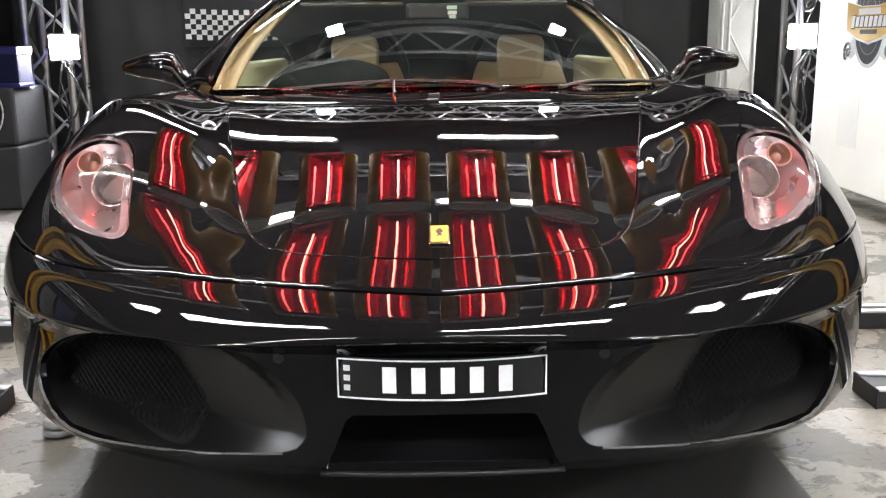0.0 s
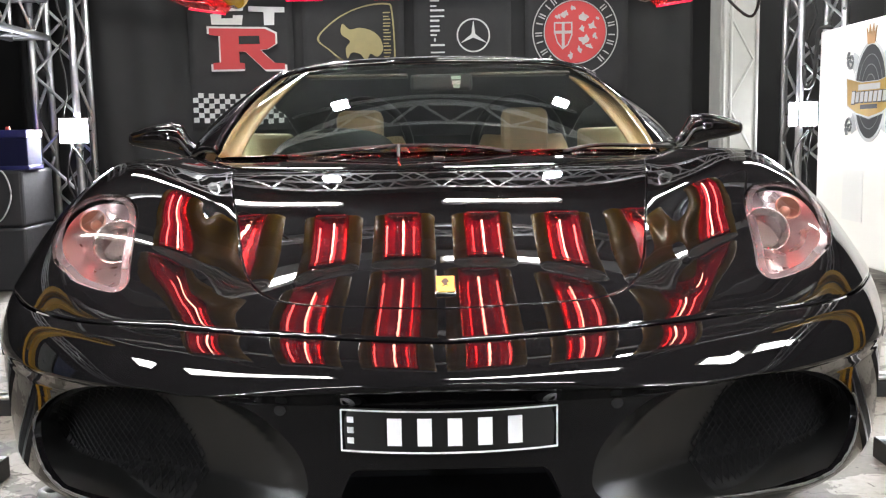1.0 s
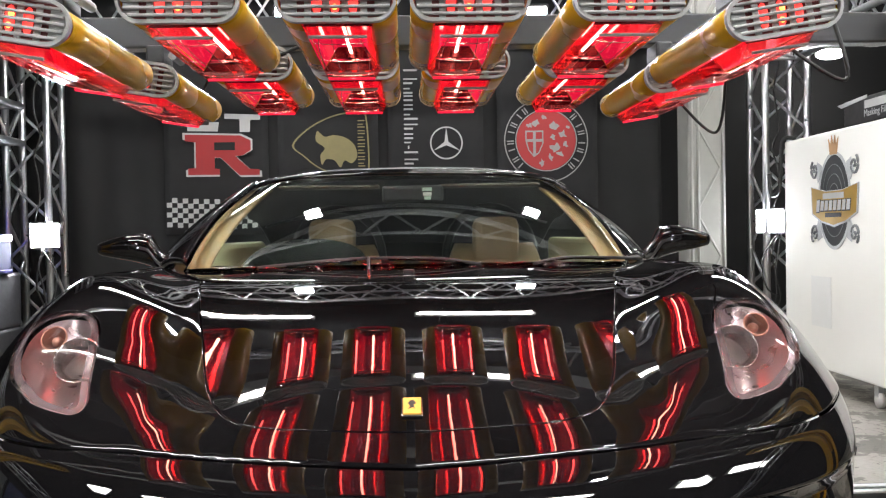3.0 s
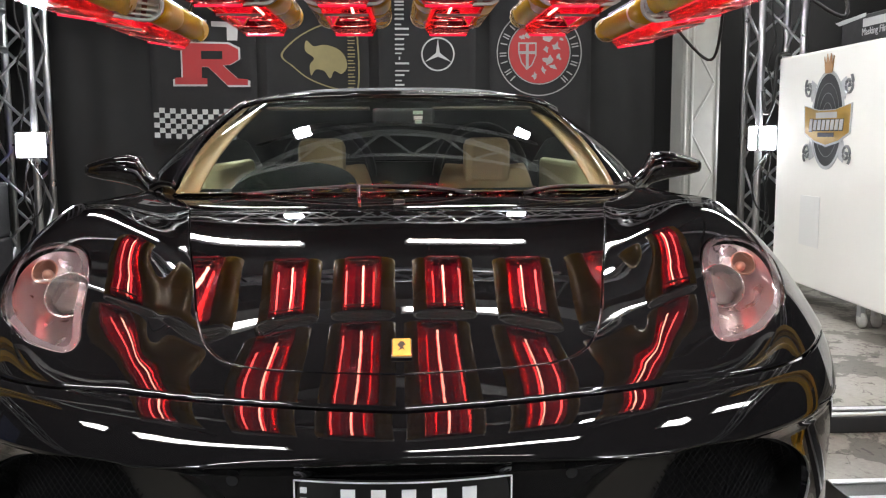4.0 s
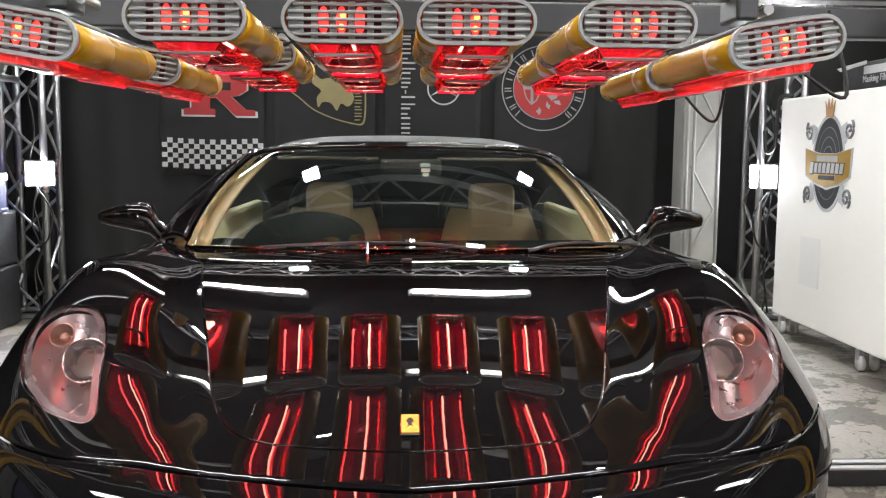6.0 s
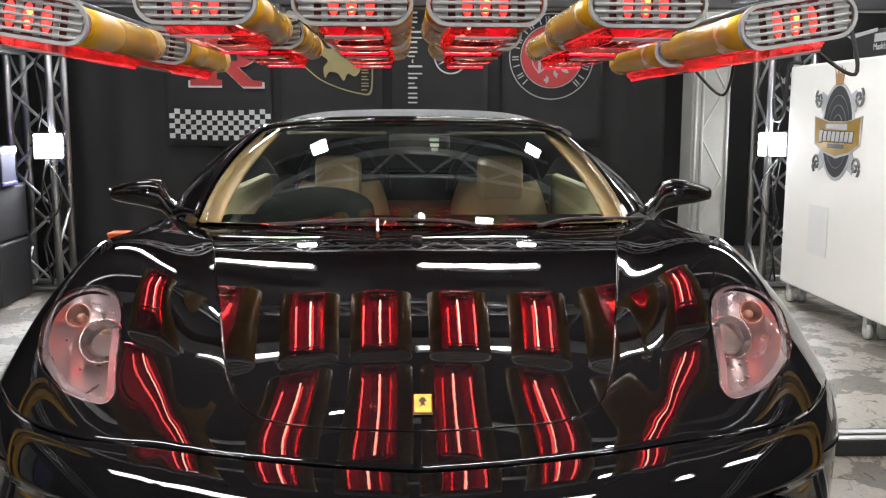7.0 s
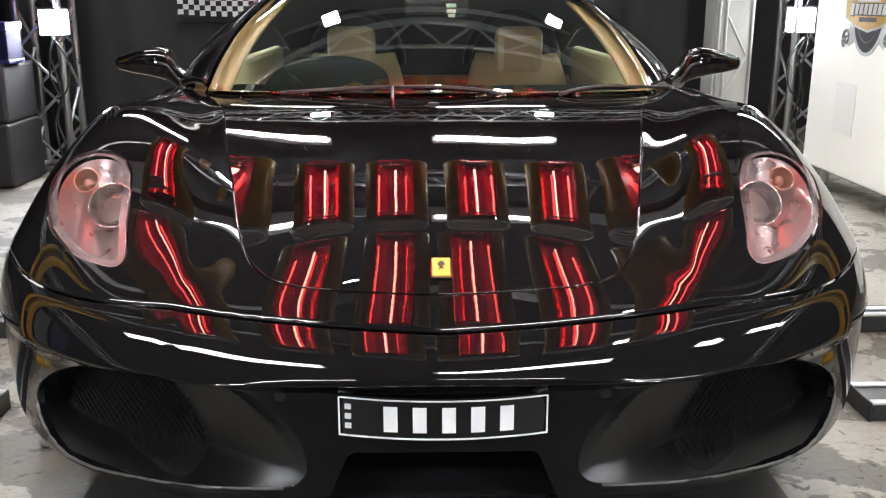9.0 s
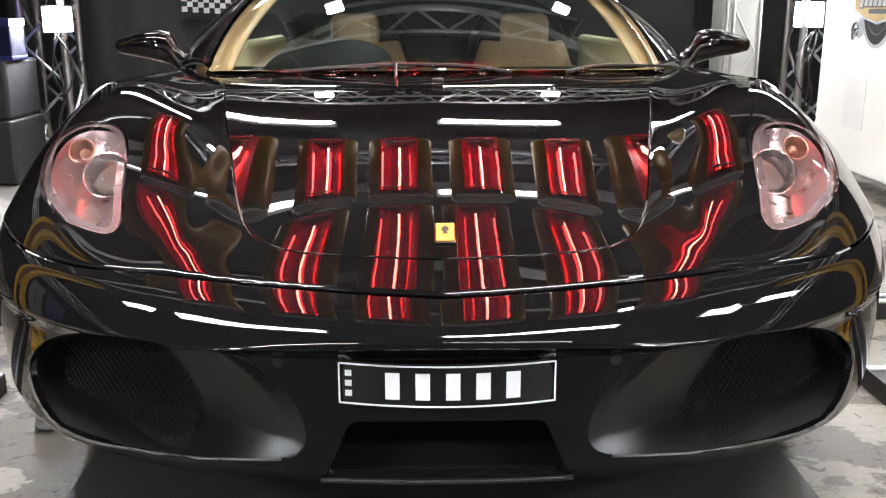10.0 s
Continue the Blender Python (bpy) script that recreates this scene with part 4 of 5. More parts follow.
for x, y, z in ((-0.78, 4.78, 2.42), (0.90, 4.80, 2.42), (-0.74, 3.2, 2.72), (1.02, 3.29, 2.72)):
    flood(x, y, z, (x * 0.6, 1.0, 0.7), 0.125, 0.10)
for x, y in ((-0.45, 1.25), (1.07, 0.85)):
    spot = flood(x, y, 2.66, (x, y - 0.3, 0.6), 0.08, 0.07)
    part("hanger", rods([((0, 0, 0.12), (0, -0.04, 0.36))], 0.008, 6), DARK, spot)
for s in (-1, 1):
    truss("tower_truss", (2.5 * s, -2.6, 0.03), (2.5 * s, -2.6, 2.97), 0.29, 0.025, "silver aluminium box truss tower standing on the floor", 11)
    flood(2.36 * s, -2.43, 1.05, (0, 0.8, 0.5), 0.125, 0.11)
    flood(2.36 * s, -2.43, 2.2, (0, 0.8, 0.6), 0.17, 0.15)
lighting = truss("cross_truss", (-1.2, 3.3, 2.84), (1.2, 3.3, 2.84), 0.2, 0.02, "silver aluminium truss hung close under the ceiling", 12)
for x in (-1.1, 1.1):
    part("ceiling_clamp", rods([((x, 3.3, 2.93), (x, 3.3, 3.005))], 0.015, 8), DARK, lighting)


def build_bow_truss():
    t = thing("bow_truss", "silver bow-shaped truss hung flat under the ceiling over the car", "truss", "lighting trusses")
    z = 2.25
    bow = lambda x: 2.66 - 0.61 * (x / 1.65) ** 2
    part("straight_chord", rods([((-1.06, 2.41, z), (1.06, 2.41, z))], 0.016, 10), ALLOY, t, "", True)
    part("bowed_chord", tube_path([(1.65 * k / 20, bow(1.65 * k / 20), z) for k in range(-20, 21)], 0.026, 10), ALLOY, t, "", True)
    for k in range(-4, 5):
        x0, x1 = 0.2 * k - 0.1, 0.2 * k + 0.1
        a, c = ((x0, 2.41, z), (x1, bow(x1), z)) if k % 2 else ((x0, bow(x0), z), (x1, 2.41, z))
        part("brace", rods([(a, c)], 0.011, 6), ALLOY, t)
    for x in (-1.0, 1.0):
        part("hanger", rods([((x, 2.41, z), (x, 2.30, 3.0))], 0.012, 8), DARK, t)


build_bow_truss()


def build_gantry():
    g = thing("lamp_gantry", "black steel gantry hung from the ceiling carrying the curing lamps", "gantry")
    for y in (0.64, 1.31):
        part("crossbeam", boxes(((0.02, y, 1.56), (2.9, 0.07, 0.09)), bevel=0.006), DARK, g)
        for x in (-1.25, 1.3):
            part("hanger_post", boxes(((x, y, 2.31), (0.06, 0.06, 1.42)), bevel=0.005), DARK, g)
        for x in (NEAR_X if y < 1 else FAR_X):
            part("lamp_bracket", boxes(((x, y, 1.492), (0.05, 0.12, 0.055)), bevel=0.008), DARK, g)
            part("clamp_knob", rods([((x + 0.05, y - 0.05, 1.49), (x + 0.05, y + 0.05, 1.49))], 0.012, 10), STEEL, g)
    for x in (-1.43, 1.47):
        part("side_rail", boxes(((x, 0.98, 1.56), (0.05, 0.9, 0.06)), bevel=0.005), STEEL, g)
    for a, c, e in (((0.84, 1.5, 1.42), (0.98, 1.45, 1.27), (0.93, 1.2, 1.47)), ((0.86, 0.7, 1.42), (1.0, 0.62, 1.30), (0.97, 0.66, 1.5)),
                    ((-0.78, 1.5, 1.41), (-0.72, 1.62, 1.33), (-0.6, 1.45, 1.46)), ((-0.5, 1.0, 1.47), (-0.38, 1.02, 1.43), (-0.25, 1.0, 1.47))):
        part("lamp_cable", tube_path(curve2([a, c, e], 10, False), 0.005, 6), RUBBER, g, "", True)


build_gantry()


# ---------------------------------------------------------------- room
def floor_material():
    m = mat("worn painted concrete", (0.42, 0.41, 0.39), 0.58)
    nt = m.node_tree
    b = nt.nodes["Principled BSDF"]
    tc = nt.nodes.new("ShaderNodeTexCoord")

    def layer(scale, detail, rough, lo, hi, c0, c1, distort=0.0):
        n = nt.nodes.new("ShaderNodeTexNoise")
        n.inputs["Scale"].default_value, n.inputs["Detail"].default_value, n.inputs["Roughness"].default_value = scale, detail, rough
        n.inputs["Distortion"].default_value = distort
        nt.links.new(tc.outputs["Object"], n.inputs["Vector"])
        r = nt.nodes.new("ShaderNodeValToRGB")
        r.color_ramp.elements[0].position, r.color_ramp.elements[0].color = lo, c0
        r.color_ramp.elements[1].position, r.color_ramp.elements[1].color = hi, c1
        nt.links.new(n.outputs["Fac"], r.inputs[0])
        return r.outputs[0]

    def times(p, q, fac=1.0):
        x = nt.nodes.new("ShaderNodeMix")
        x.data_type, x.blend_type = "RGBA", "MULTIPLY"
        x.inputs[0].default_value = fac
        nt.links.new(p, x.inputs[6])
        nt.links.new(q, x.inputs[7])
        return x.outputs[2]
    white = (1, 1, 1, 1)
    paint = layer(2.3, 11, 0.64, 0.508, 0.520, (0.32, 0.302, 0.268, 1), (0.125, 0.112, 0.094, 1), 0.4)     # cream paint over bare concrete
    flecks = layer(10, 6, 0.62, 0.372, 0.384, (0.28, 0.25, 0.21, 1), white, 1.6)                        # chips
    stains = layer(0.9, 4, 0.5, 0.3, 0.7, (0.62, 0.60, 0.57, 1), white)
    grain = layer(45, 6, 0.7, 0.25, 0.75, (0.66, 0.65, 0.63, 1), white)
    cracks = layer(2.6, 5, 0.6, 0.494, 0.500, white, (0.30, 0.27, 0.23, 1), 0.8)                        # thin wandering cracks
    line = cracks.node.color_ramp.elements.new(0.506)
    line.color = white
    col = times(times(times(times(paint, flecks), cracks, 0.85), stains), grain)
    nt.links.new(col, b.inputs["Base Color"])
    bp = nt.nodes.new("ShaderNodeBump")
    bp.inputs["Strength"].default_value, bp.inputs["Distance"].default_value = 0.25, 0.002
    nt.links.new(paint, bp.inputs["Height"])
    nt.links.new(bp.outputs["Normal"], b.inputs["Normal"])
    return m


def slab(name, c, s, material, label, category):
    ob = mesh_object(name, boxes((c, s)), material, smooth=False)
    return tagged(ob, label, category, "", "structure")


slab("floor", (0, 1.5, -0.05), (10, 12, 0.1), floor_material(), "worn patchy painted concrete floor", "floor")
slab("ceiling", (0, 1.5, 3.05), (10, 12, 0.1), CEIL, "plain black ceiling of the workshop", "ceiling")
slab("wall_south", (0, -4.55, 1.5), (10, 0.1, 3), mat("grey workshop wall paint", (0.08, 0.078, 0.076), 0.7, noise_scale=1.5, vary=0.25), "dull grey workshop wall", "wall")
slab("wall_west", (-5.05, 1.5, 1.5), (0.1, 12, 3), CEIL, "black workshop wall", "wall")
slab("wall_east", (5.05, 1.5, 1.5), (0.1, 12, 3), CEIL, "black workshop wall", "wall")
slab("wall_north", (0, 7.05, 1.5), (10, 0.1, 3), CEIL, "black workshop wall", "wall")


def build_shade_sheet():
    # dark sheet laid in place of the shade before and under the nose
    ob = mesh_object("floor_shade_sheet", boxes(((0, -0.45, 0.004), (1.66, 2.7, 0.008)), bevel=0.003),
                     mat("dark floor shade", (0.045, 0.043, 0.04), 0.55, noise_scale=6, vary=0.35, bump=0.3, bump_scale=120), smooth=False)
    tagged(ob, "dark grey sheet standing in for the shade on the floor before the car", "mat")


build_shade_sheet()


def build_curtain():
    def cloth(u, v):
        x = -2.9 + 4.75 * u
        return Vector((x, 5.25 + 0.02 * math.sin(x * 9) + 0.012 * math.sin(x * 23 + 2 * v), 2.98 * v + 0.01))
    ob = mesh_object("backdrop_curtain", grid_surface(cloth, 160, 10, 0.004), CURTAIN)
    tagged(ob, "black cloth curtain hung behind the car", "curtain", "", "structure")


build_curtain()


def strip_light(x, y, z, length, wide=0.088):
    s = thing("strip_light", "white fluorescent strip light under the black ceiling", "light", "strip lights")
    part("body", boxes(((x, y, z + 0.03), (length + 0.06, wide + 0.022, 0.05)), bevel=0.008), WHITE, s)
    for dx in (-0.33 * length, 0.33 * length):
        part("hanger", rods([((x + dx, y, z + 0.05), (x + dx, y, 3.005))], 0.006, 6), DARK, s)
    part("tube", boxes(((x, y, z - 0.002), (length, wide, 0.02)), bevel=0.006), STRIP, s, "glowing white tube")


for x, length in ((-1.35, 1.16), (0.535, 0.91), (2.61, 1.2)):
    strip_light(x, 4.4, 2.80, length)
for y, wide in ((0.1, 0.16), (-1.6, 0.06)):
    for x in (-1.33, 0.64, 2.61):
        strip_light(x, y, 2.80, 1.2, wide)
for x in (-1.18, 0.49, 2.16):
    strip_light(x, 2.06, 2.43, 0.9)


def facing(ob, m):
    ob.matrix_basis = m
    return ob


CLOTH = mat("black flag cloth", (0.0082, 0.0082, 0.0092), 0.85, noise_scale=5, vary=0.3, bump=0.3, bump_scale=500)
PRINT = mat("white print", (0.40, 0.40, 0.40), 0.8, noise_scale=30, vary=0.08)
GREY_PRINT = mat("grey print", (0.24, 0.235, 0.235), 0.8, noise_scale=40, vary=0.15)
RED_PRINT = mat("red print", (0.30, 0.026, 0.028), 0.8, noise_scale=25, vary=0.1)
GOLD_PRINT = mat("gold print", (0.21, 0.18, 0.085), 0.8, noise_scale=25, vary=0.15)
FLAG_Y = 5.185


def flag(label, x0, x1, z0, z1):
    f = thing("flag", label, "flag", "flags on the curtain")

    def cloth(u, v):
        x, z = x0 + (x1 - x0) * u, z0 + (z1 - z0) * v
        return Vector((x, FLAG_Y + 0.012 + 0.005 * math.sin(9 * x + 3 * z) + 0.004 * math.sin(17 * z), z))
    part("cloth", grid_surface(cloth, 14, 20, 0.003), CLOTH, f, "", True)
    return f


def print_on(f, name, outline, material, lift=0.0):
    part(name, prism(outline, 0.003, FLAG_Y - 0.004 - lift), material, f)


def print_ring(f, name, cx, cz, r0, r1, material, lift=0.0):
    part(name, ring_prism(ellipse(cx, cz, r1, r1, 56), ellipse(cx, cz, r0, r0, 56), 0.003, FLAG_Y - 0.004 - lift), material, f)


def rect(x0, z0, x1, z1):
    return [(x0, z0), (x1, z0), (x1, z1), (x0, z1)]


def build_flags():
    # red and white sports emblem above a chequered band
    f = flag("black flag with white and red emblem over a chequered band", -1.70, -0.97, 0.98, 2.35)
    print_on(f, "white_bar", [(-1.54, 1.83), (-1.30, 1.84), (-1.31, 1.80), (-1.46, 1.80), (-1.46, 1.75), (-1.38, 1.75), (-1.38, 1.77), (-1.31, 1.77), (-1.32, 1.705), (-1.53, 1.71)], PRINT)
    print_on(f, "white_bar", [(-1.27, 1.83), (-1.02, 1.82), (-1.02, 1.785), (-1.09, 1.785), (-1.095, 1.70), (-1.165, 1.70), (-1.165, 1.79), (-1.27, 1.795)], PRINT)
    block = [(-1.55, 1.685), (-1.16, 1.675), (-1.09, 1.64), (-1.09, 1.57), (-1.15, 1.535), (-1.20, 1.53), (-1.10, 1.44), (-1.03, 1.435), (-1.03, 1.395),
             (-1.17, 1.395), (-1.30, 1.52), (-1.345, 1.52), (-1.345, 1.445), (-1.31, 1.44), (-1.31, 1.40), (-1.53, 1.40), (-1.53, 1.445), (-1.475, 1.45), (-1.475, 1.63), (-1.55, 1.64)]
    cx, cz = -1.29, 1.54
    print_on(f, "emblem_outline", [(cx + (x - cx) * 1.06, cz + (z - cz) * 1.09) for x, z in block], PRINT)
    print_on(f, "emblem_block", block, RED_PRINT, 0.002)
    print_on(f, "emblem_gap", rect(-1.345, 1.572, -1.20, 1.628), CLOTH, 0.004)
    s = 0.0372
    for i in range(19):
        for j in range(6):
            if (i + j) % 2 == 0:
                z = 1.035 + s * j * 0.93 - 0.015 * math.sin(math.pi * i / 19)
                print_on(f, "check_square", rect(-1.685 + s * i, z, -1.685 + s * (i + 1), z + s * 0.93), PRINT)
    # gold shield
    f = flag("black flag with a gold shield outline and a gold animal-shaped blot", -0.90, -0.19, 0.98, 2.35)
    sh = curve2([(-.80, 1.60), (-.70, 1.71), (-.56, 1.79), (-.42, 1.83), (-.30, 1.835), (-.27, 1.80), (-.255, 1.60), (-.255, 1.42), (-.275, 1.345), (-.34, 1.345),
                 (-.48, 1.38), (-.62, 1.44), (-.72, 1.52)], 5)
    inn = [(-.49 + (x + .49) * 0.955, 1.595 + (z - 1.595) * 0.955) for x, z in sh]
    part("shield_outline", ring_prism([tuple(p) for p in sh], inn, 0.003, FLAG_Y - 0.004), GOLD_PRINT, f)
    blot = curve2([(-.62, 1.70), (-.57, 1.66), (-.50, 1.67), (-.42, 1.65), (-.36, 1.60), (-.34, 1.52), (-.38, 1.47), (-.43, 1.49), (-.46, 1.44), (-.50, 1.49), (-.56, 1.50),
                   (-.59, 1.46), (-.60, 1.53), (-.57, 1.58), (-.63, 1.63)], 4)
    print_on(f, "gold_blot", [tuple(p) for p in blot], GOLD_PRINT)
    for k in range(9):
        z = 1.775 - 0.046 * k
        print_on(f, "gold_bar", rect(-.335, z - 0.008, -.285, z), GOLD_PRINT)
        print_on(f, "gold_bar", rect(-.335, z - 0.034, -.295 + 0.01 * (k % 2), z - 0.027), GOLD_PRINT)
    # ringed star and a column of white bars
    f = flag("black flag with a ringed white star and white bars", -0.12, 0.56, 0.98, 2.35)
    z = 2.13
    for k, w in enumerate((0.074, 0.050, 0.034, 0.046, 0.050, 0.052, 0.050, 0.042, 0.022, 0.062, 0.050, 0.052, 0.046)):
        deep = 0.098 if k in (0, 5, 9) else 0.064
        low = -0.005
        if k == 8:
            print_on(f, "white_bar", rect(0.02, z - w, 0.03, z), PRINT)
        else:
            print_on(f, "white_bar", rect(low, z - 0.013, low + deep, z), PRINT)
            print_on(f, "white_bar", rect(low, z - w, low + deep * (0.7 if k % 3 == 1 else 1), z - w + 0.010), PRINT)
        z -= w + 0.018
    print_ring(f, "star_ring", 0.295, 1.605, 0.107, 0.117, PRINT)
    for k in range(3):
        a = math.pi / 2 + k * 2 * math.pi / 3
        tip = (0.295 + 0.108 * math.cos(a), 1.605 + 0.108 * math.sin(a))
        side = [(0.295 + 0.016 * math.cos(a + d), 1.605 + 0.016 * math.sin(a + d)) for d in (-1.05, 1.05)]
        print_on(f, "star_point", [side[0], tip, side[1], (0.295, 1.605)], PRINT)
    # round red crest
    f = flag("black flag with a round red and white crest", 0.66, 1.38, 0.98, 2.35)
    cx, cz = 1.01, 1.615
    print_ring(f, "crest_ring", cx, cz, 0.294, 0.302, GREY_PRINT)
    print_ring(f, "crest_ring", cx, cz, 0.215, 0.222, GREY_PRINT)
    print_on(f, "crest_disc", ellipse(cx, cz, 0.213, 0.213, 48), RED_PRINT)
    for k in range(22):
        a = math.radians(-60 + 300 * k / 21 if k < 22 else 0)
        if 7 < k < 10 or k in (0, 21):
            continue
        p, t = Vector((math.cos(a), math.sin(a))), Vector((-math.sin(a), math.cos(a)))
        c = Vector((cx, cz)) + p * 0.257
        print_on(f, "ring_bar", [tuple(c + p * i * 0.024 + t * (j * 0.0045 - 0.009)) for i, j in ((-1, -1), (1, -1), (1, 1), (-1, 1))], GREY_PRINT)
        if k % 2:
            print_on(f, "ring_bar", [tuple(c + p * i * 0.024 + t * (j * 0.004 + 0.010)) for i, j in ((-1, -1), (1, -1), (1, 1), (-1, 1))], GREY_PRINT, 0.002)
    arms = [(cx - .15, cz + .07), (cx - .02, cz + .07), (cx - .02, cz - .02), (cx - .05, cz - .09), (cx - .09, cz - .12), (cx - .13, cz - .07), (cx - .15, cz)]
    part("crest_shield", ring_prism(arms, [(cx - .085 + (x - cx + .085) * .86, cz - .02 + (z - cz + .02) * .88) for x, z in arms], 0.003, FLAG_Y - 0.0065), GREY_PRINT, f)
    print_on(f, "crest_cross", rect(cx - .095, cz - .11, cx - .075, cz + .065), GREY_PRINT, 0.002)
    print_on(f, "crest_cross", rect(cx - .145, cz - .01, cx - .025, cz + .01), GREY_PRINT, 0.0035)
    rnd = random.Random(4)
    for ox, oz, size in ((-0.07, 0.13, 0.8), (-0.01, 0.165, 0.5), (-0.125, 0.105, 0.5), (0.06, 0.10, 0.8), (0.115, 0.045, 0.8), (0.05, 0.025, 0.6), (0.135, -0.03, 0.6), (0.06, -0.05, 0.8),
                         (0.10, -0.10, 0.7), (0.03, -0.125, 0.7), (-0.03, -0.16, 0.6), (0.16, 0.09, 0.4)):
        n = 11
        bl = [(ox + size * rr * math.cos(2 * math.pi * q / n), oz + size * rr * math.sin(2 * math.pi * q / n)) for q, rr in enumerate(
            [rnd.uniform(0.014, 0.052) for q in range(n)])]
        print_on(f, "crest_blot", [(cx + x, cz + z) for x, z in bl], GREY_PRINT, 0.002)


build_flags()


def build_pillar():
    p = thing("covered_truss", "grey stretch cloth sleeve over a truss tower behind the car", "truss", "lighting trusses")
    cloth = mat("grey stretch cloth", (0.30, 0.30, 0.28), 0.7, noise_scale=5, vary=0.25, bump=0.2, bump_scale=60)
    part("sleeve", boxes(((2.11, 5.12, 1.5), (0.27, 0.27, 2.96)), bevel=0.02), cloth, p)
    for x in (1.998, 2.045, 2.222):
        part("chord", rods([((x, 4.984, 0.05), (x, 4.984, 2.95))], 0.012, 8), cloth, p, "", True)
    for k in range(9):
        a, b = (2.03, 2.20) if k % 2 else (2.20, 2.03)
        part("brace", rods([((a, 4.985, 0.15 + 0.31 * k), (b, 4.985, 0.15 + 0.31 * (k + 1)))], 0.008, 6), cloth, p)


build_pillar()


PALE = mat("pale caster plastic", (0.55, 0.55, 0.53), 0.45, noise_scale=20, vary=0.15)


def build_display_wall():
    w = thing("display_wall", "white cloth-covered display wall standing on casters beside the car", "display wall")
    part("panel", boxes(((2.53, 3.30, 0.82), (0.14, 2.42, 1.40)), bevel=0.014), BOARD, w)
    for y in (4.40, 3.36, 2.25):
        for x in (2.49, 2.57):
            c = part("caster", rods([((x - 0.011, y, 0.042), (x + 0.011, y, 0.042))], 0.042, 18), PALE, w, "pale plastic caster wheel", True)
            part("caster_fork", boxes(((x, y + 0.012, 0.088), (0.032, 0.045, 0.062)), bevel=0.006), ALLOY, c)
    # crest: plain shapes on the face, right is towards the camera
    X = 2.458
    m = Matrix(((0, 1, 0, X), (-1, 0, 0, 3.80), (0, 0, 1, 1.115), (0, 0, 0, 1)))
    silver = mat("silver print", (0.42, 0.43, 0.44), 0.4, noise_scale=20, vary=0.2)
    goldp = mat("gold foil print", (0.36, 0.22, 0.05), 0.35, 0.3, noise_scale=5, vary=0.55)
    blackp = mat("black print", (0.035, 0.037, 0.04), 0.5, noise_scale=9, vary=0.4)
    orange = mat("tan print", (0.40, 0.23, 0.11), 0.5, noise_scale=20, vary=0.2)

    scroll = mat("dark silver print", (0.16, 0.165, 0.17), 0.4, noise_scale=14, vary=0.4)

    def stick(name, bm, material):
        facing(part(name, bm, material, w), m)
    stick("crest_rim", ring_prism(ellipse(0, 0, 0.205, 0.282, 48), ellipse(0, 0, 0.185, 0.262, 48), 0.004, -0.003), silver)
    stick("crest_oval", prism(ellipse(0, 0, 0.187, 0.264, 48), 0.004, -0.002), blackp)
    for k in range(3):
        stick("crest_groove", ring_prism(ellipse(0, 0.0, 0.15 - 0.04 * k, 0.21 - 0.055 * k, 40), ellipse(0, 0.0, 0.146 - 0.04 * k, 0.206 - 0.055 * k, 40), 0.003, -0.0035), scroll)
    banner = [(-0.285, 0.085), (-0.1, 0.055), (0.1, 0.055), (0.285, 0.085), (0.27, -0.07), (0.15, -0.115), (0, -0.14), (-0.15, -0.115), (-0.27, -0.07)]
    stick("crest_banner_edge", prism([(x * 1.05, z * 1.08) for x, z in banner], 0.004, -0.0055), silver)
    stick("crest_banner", prism(banner, 0.004, -0.0075), goldp)
    stick("white_bar", prism(rect(-0.13, 0.012, 0.13, 0.045), 0.003, -0.0095), PRINT)
    for k in range(8):
        x, tall = -0.215 + 0.054 * k, 0.006 if k == 0 else 0.0
        stick("print_shadow", prism([(x - 0.004, -0.062 - tall), (x + 0.042, -0.062 - tall), (x + 0.054, 0.006 + tall), (x + 0.006, 0.006 + tall)], 0.002, -0.009), blackp)
        stick("white_bar", prism([(x, -0.055 - tall), (x + 0.038, -0.055 - tall), (x + 0.048, 0.002 + tall), (x + 0.010, 0.002 + tall)], 0.002, -0.0105), PRINT)
    stick("small_bar", prism(rect(-0.10, -0.095, 0.10, -0.07), 0.003, -0.0095), blackp)
    crown = [(-0.042, 0.265), (0.042, 0.265), (0.062, 0.36), (0.034, 0.315), (0.022, 0.375), (0.0, 0.318), (-0.022, 0.375), (-0.034, 0.315), (-0.062, 0.36)]
    stick("crest_crown", prism(crown, 0.004, -0.006), orange)
    for sx in (-1, 1):
        for sz in (-1, 1):
            spiral = [0.35 * k for k in range(26)]
            pts = [(sx * (0.245 + (0.052 - 0.0052 * a) * math.sin(a + 0.6)), -0.004, sz * (0.19 + (0.06 - 0.006 * a) * math.cos(a + 0.6))) for a in spiral]
            stick("crest_scroll", tube_path(pts, 0.008, 6), scroll)
            stick("crest_leaf", prism([(sx * x, sz * z) for x, z in ((0.15, 0.21), (0.21, 0.235), (0.235, 0.17), (0.205, 0.11), (0.185, 0.13))], 0.003, -0.0045), silver)
    part("paper_note", boxes(((2.457, 3.98, 0.52), (0.003, 0.26, 0.30))), mat("grey paper", (0.72, 0.72, 0.70), 0.7, noise_scale=6, vary=0.04), w)
    r = thing("film_carton", "long black carton with white print on the display wall", "carton")
    part("carton", boxes(((2.53, 3.05, 1.592), (0.12, 1.30, 0.14)), bevel=0.006), mat("black card", (0.012, 0.012, 0.013), 0.45, noise_scale=20, vary=0.2), r)
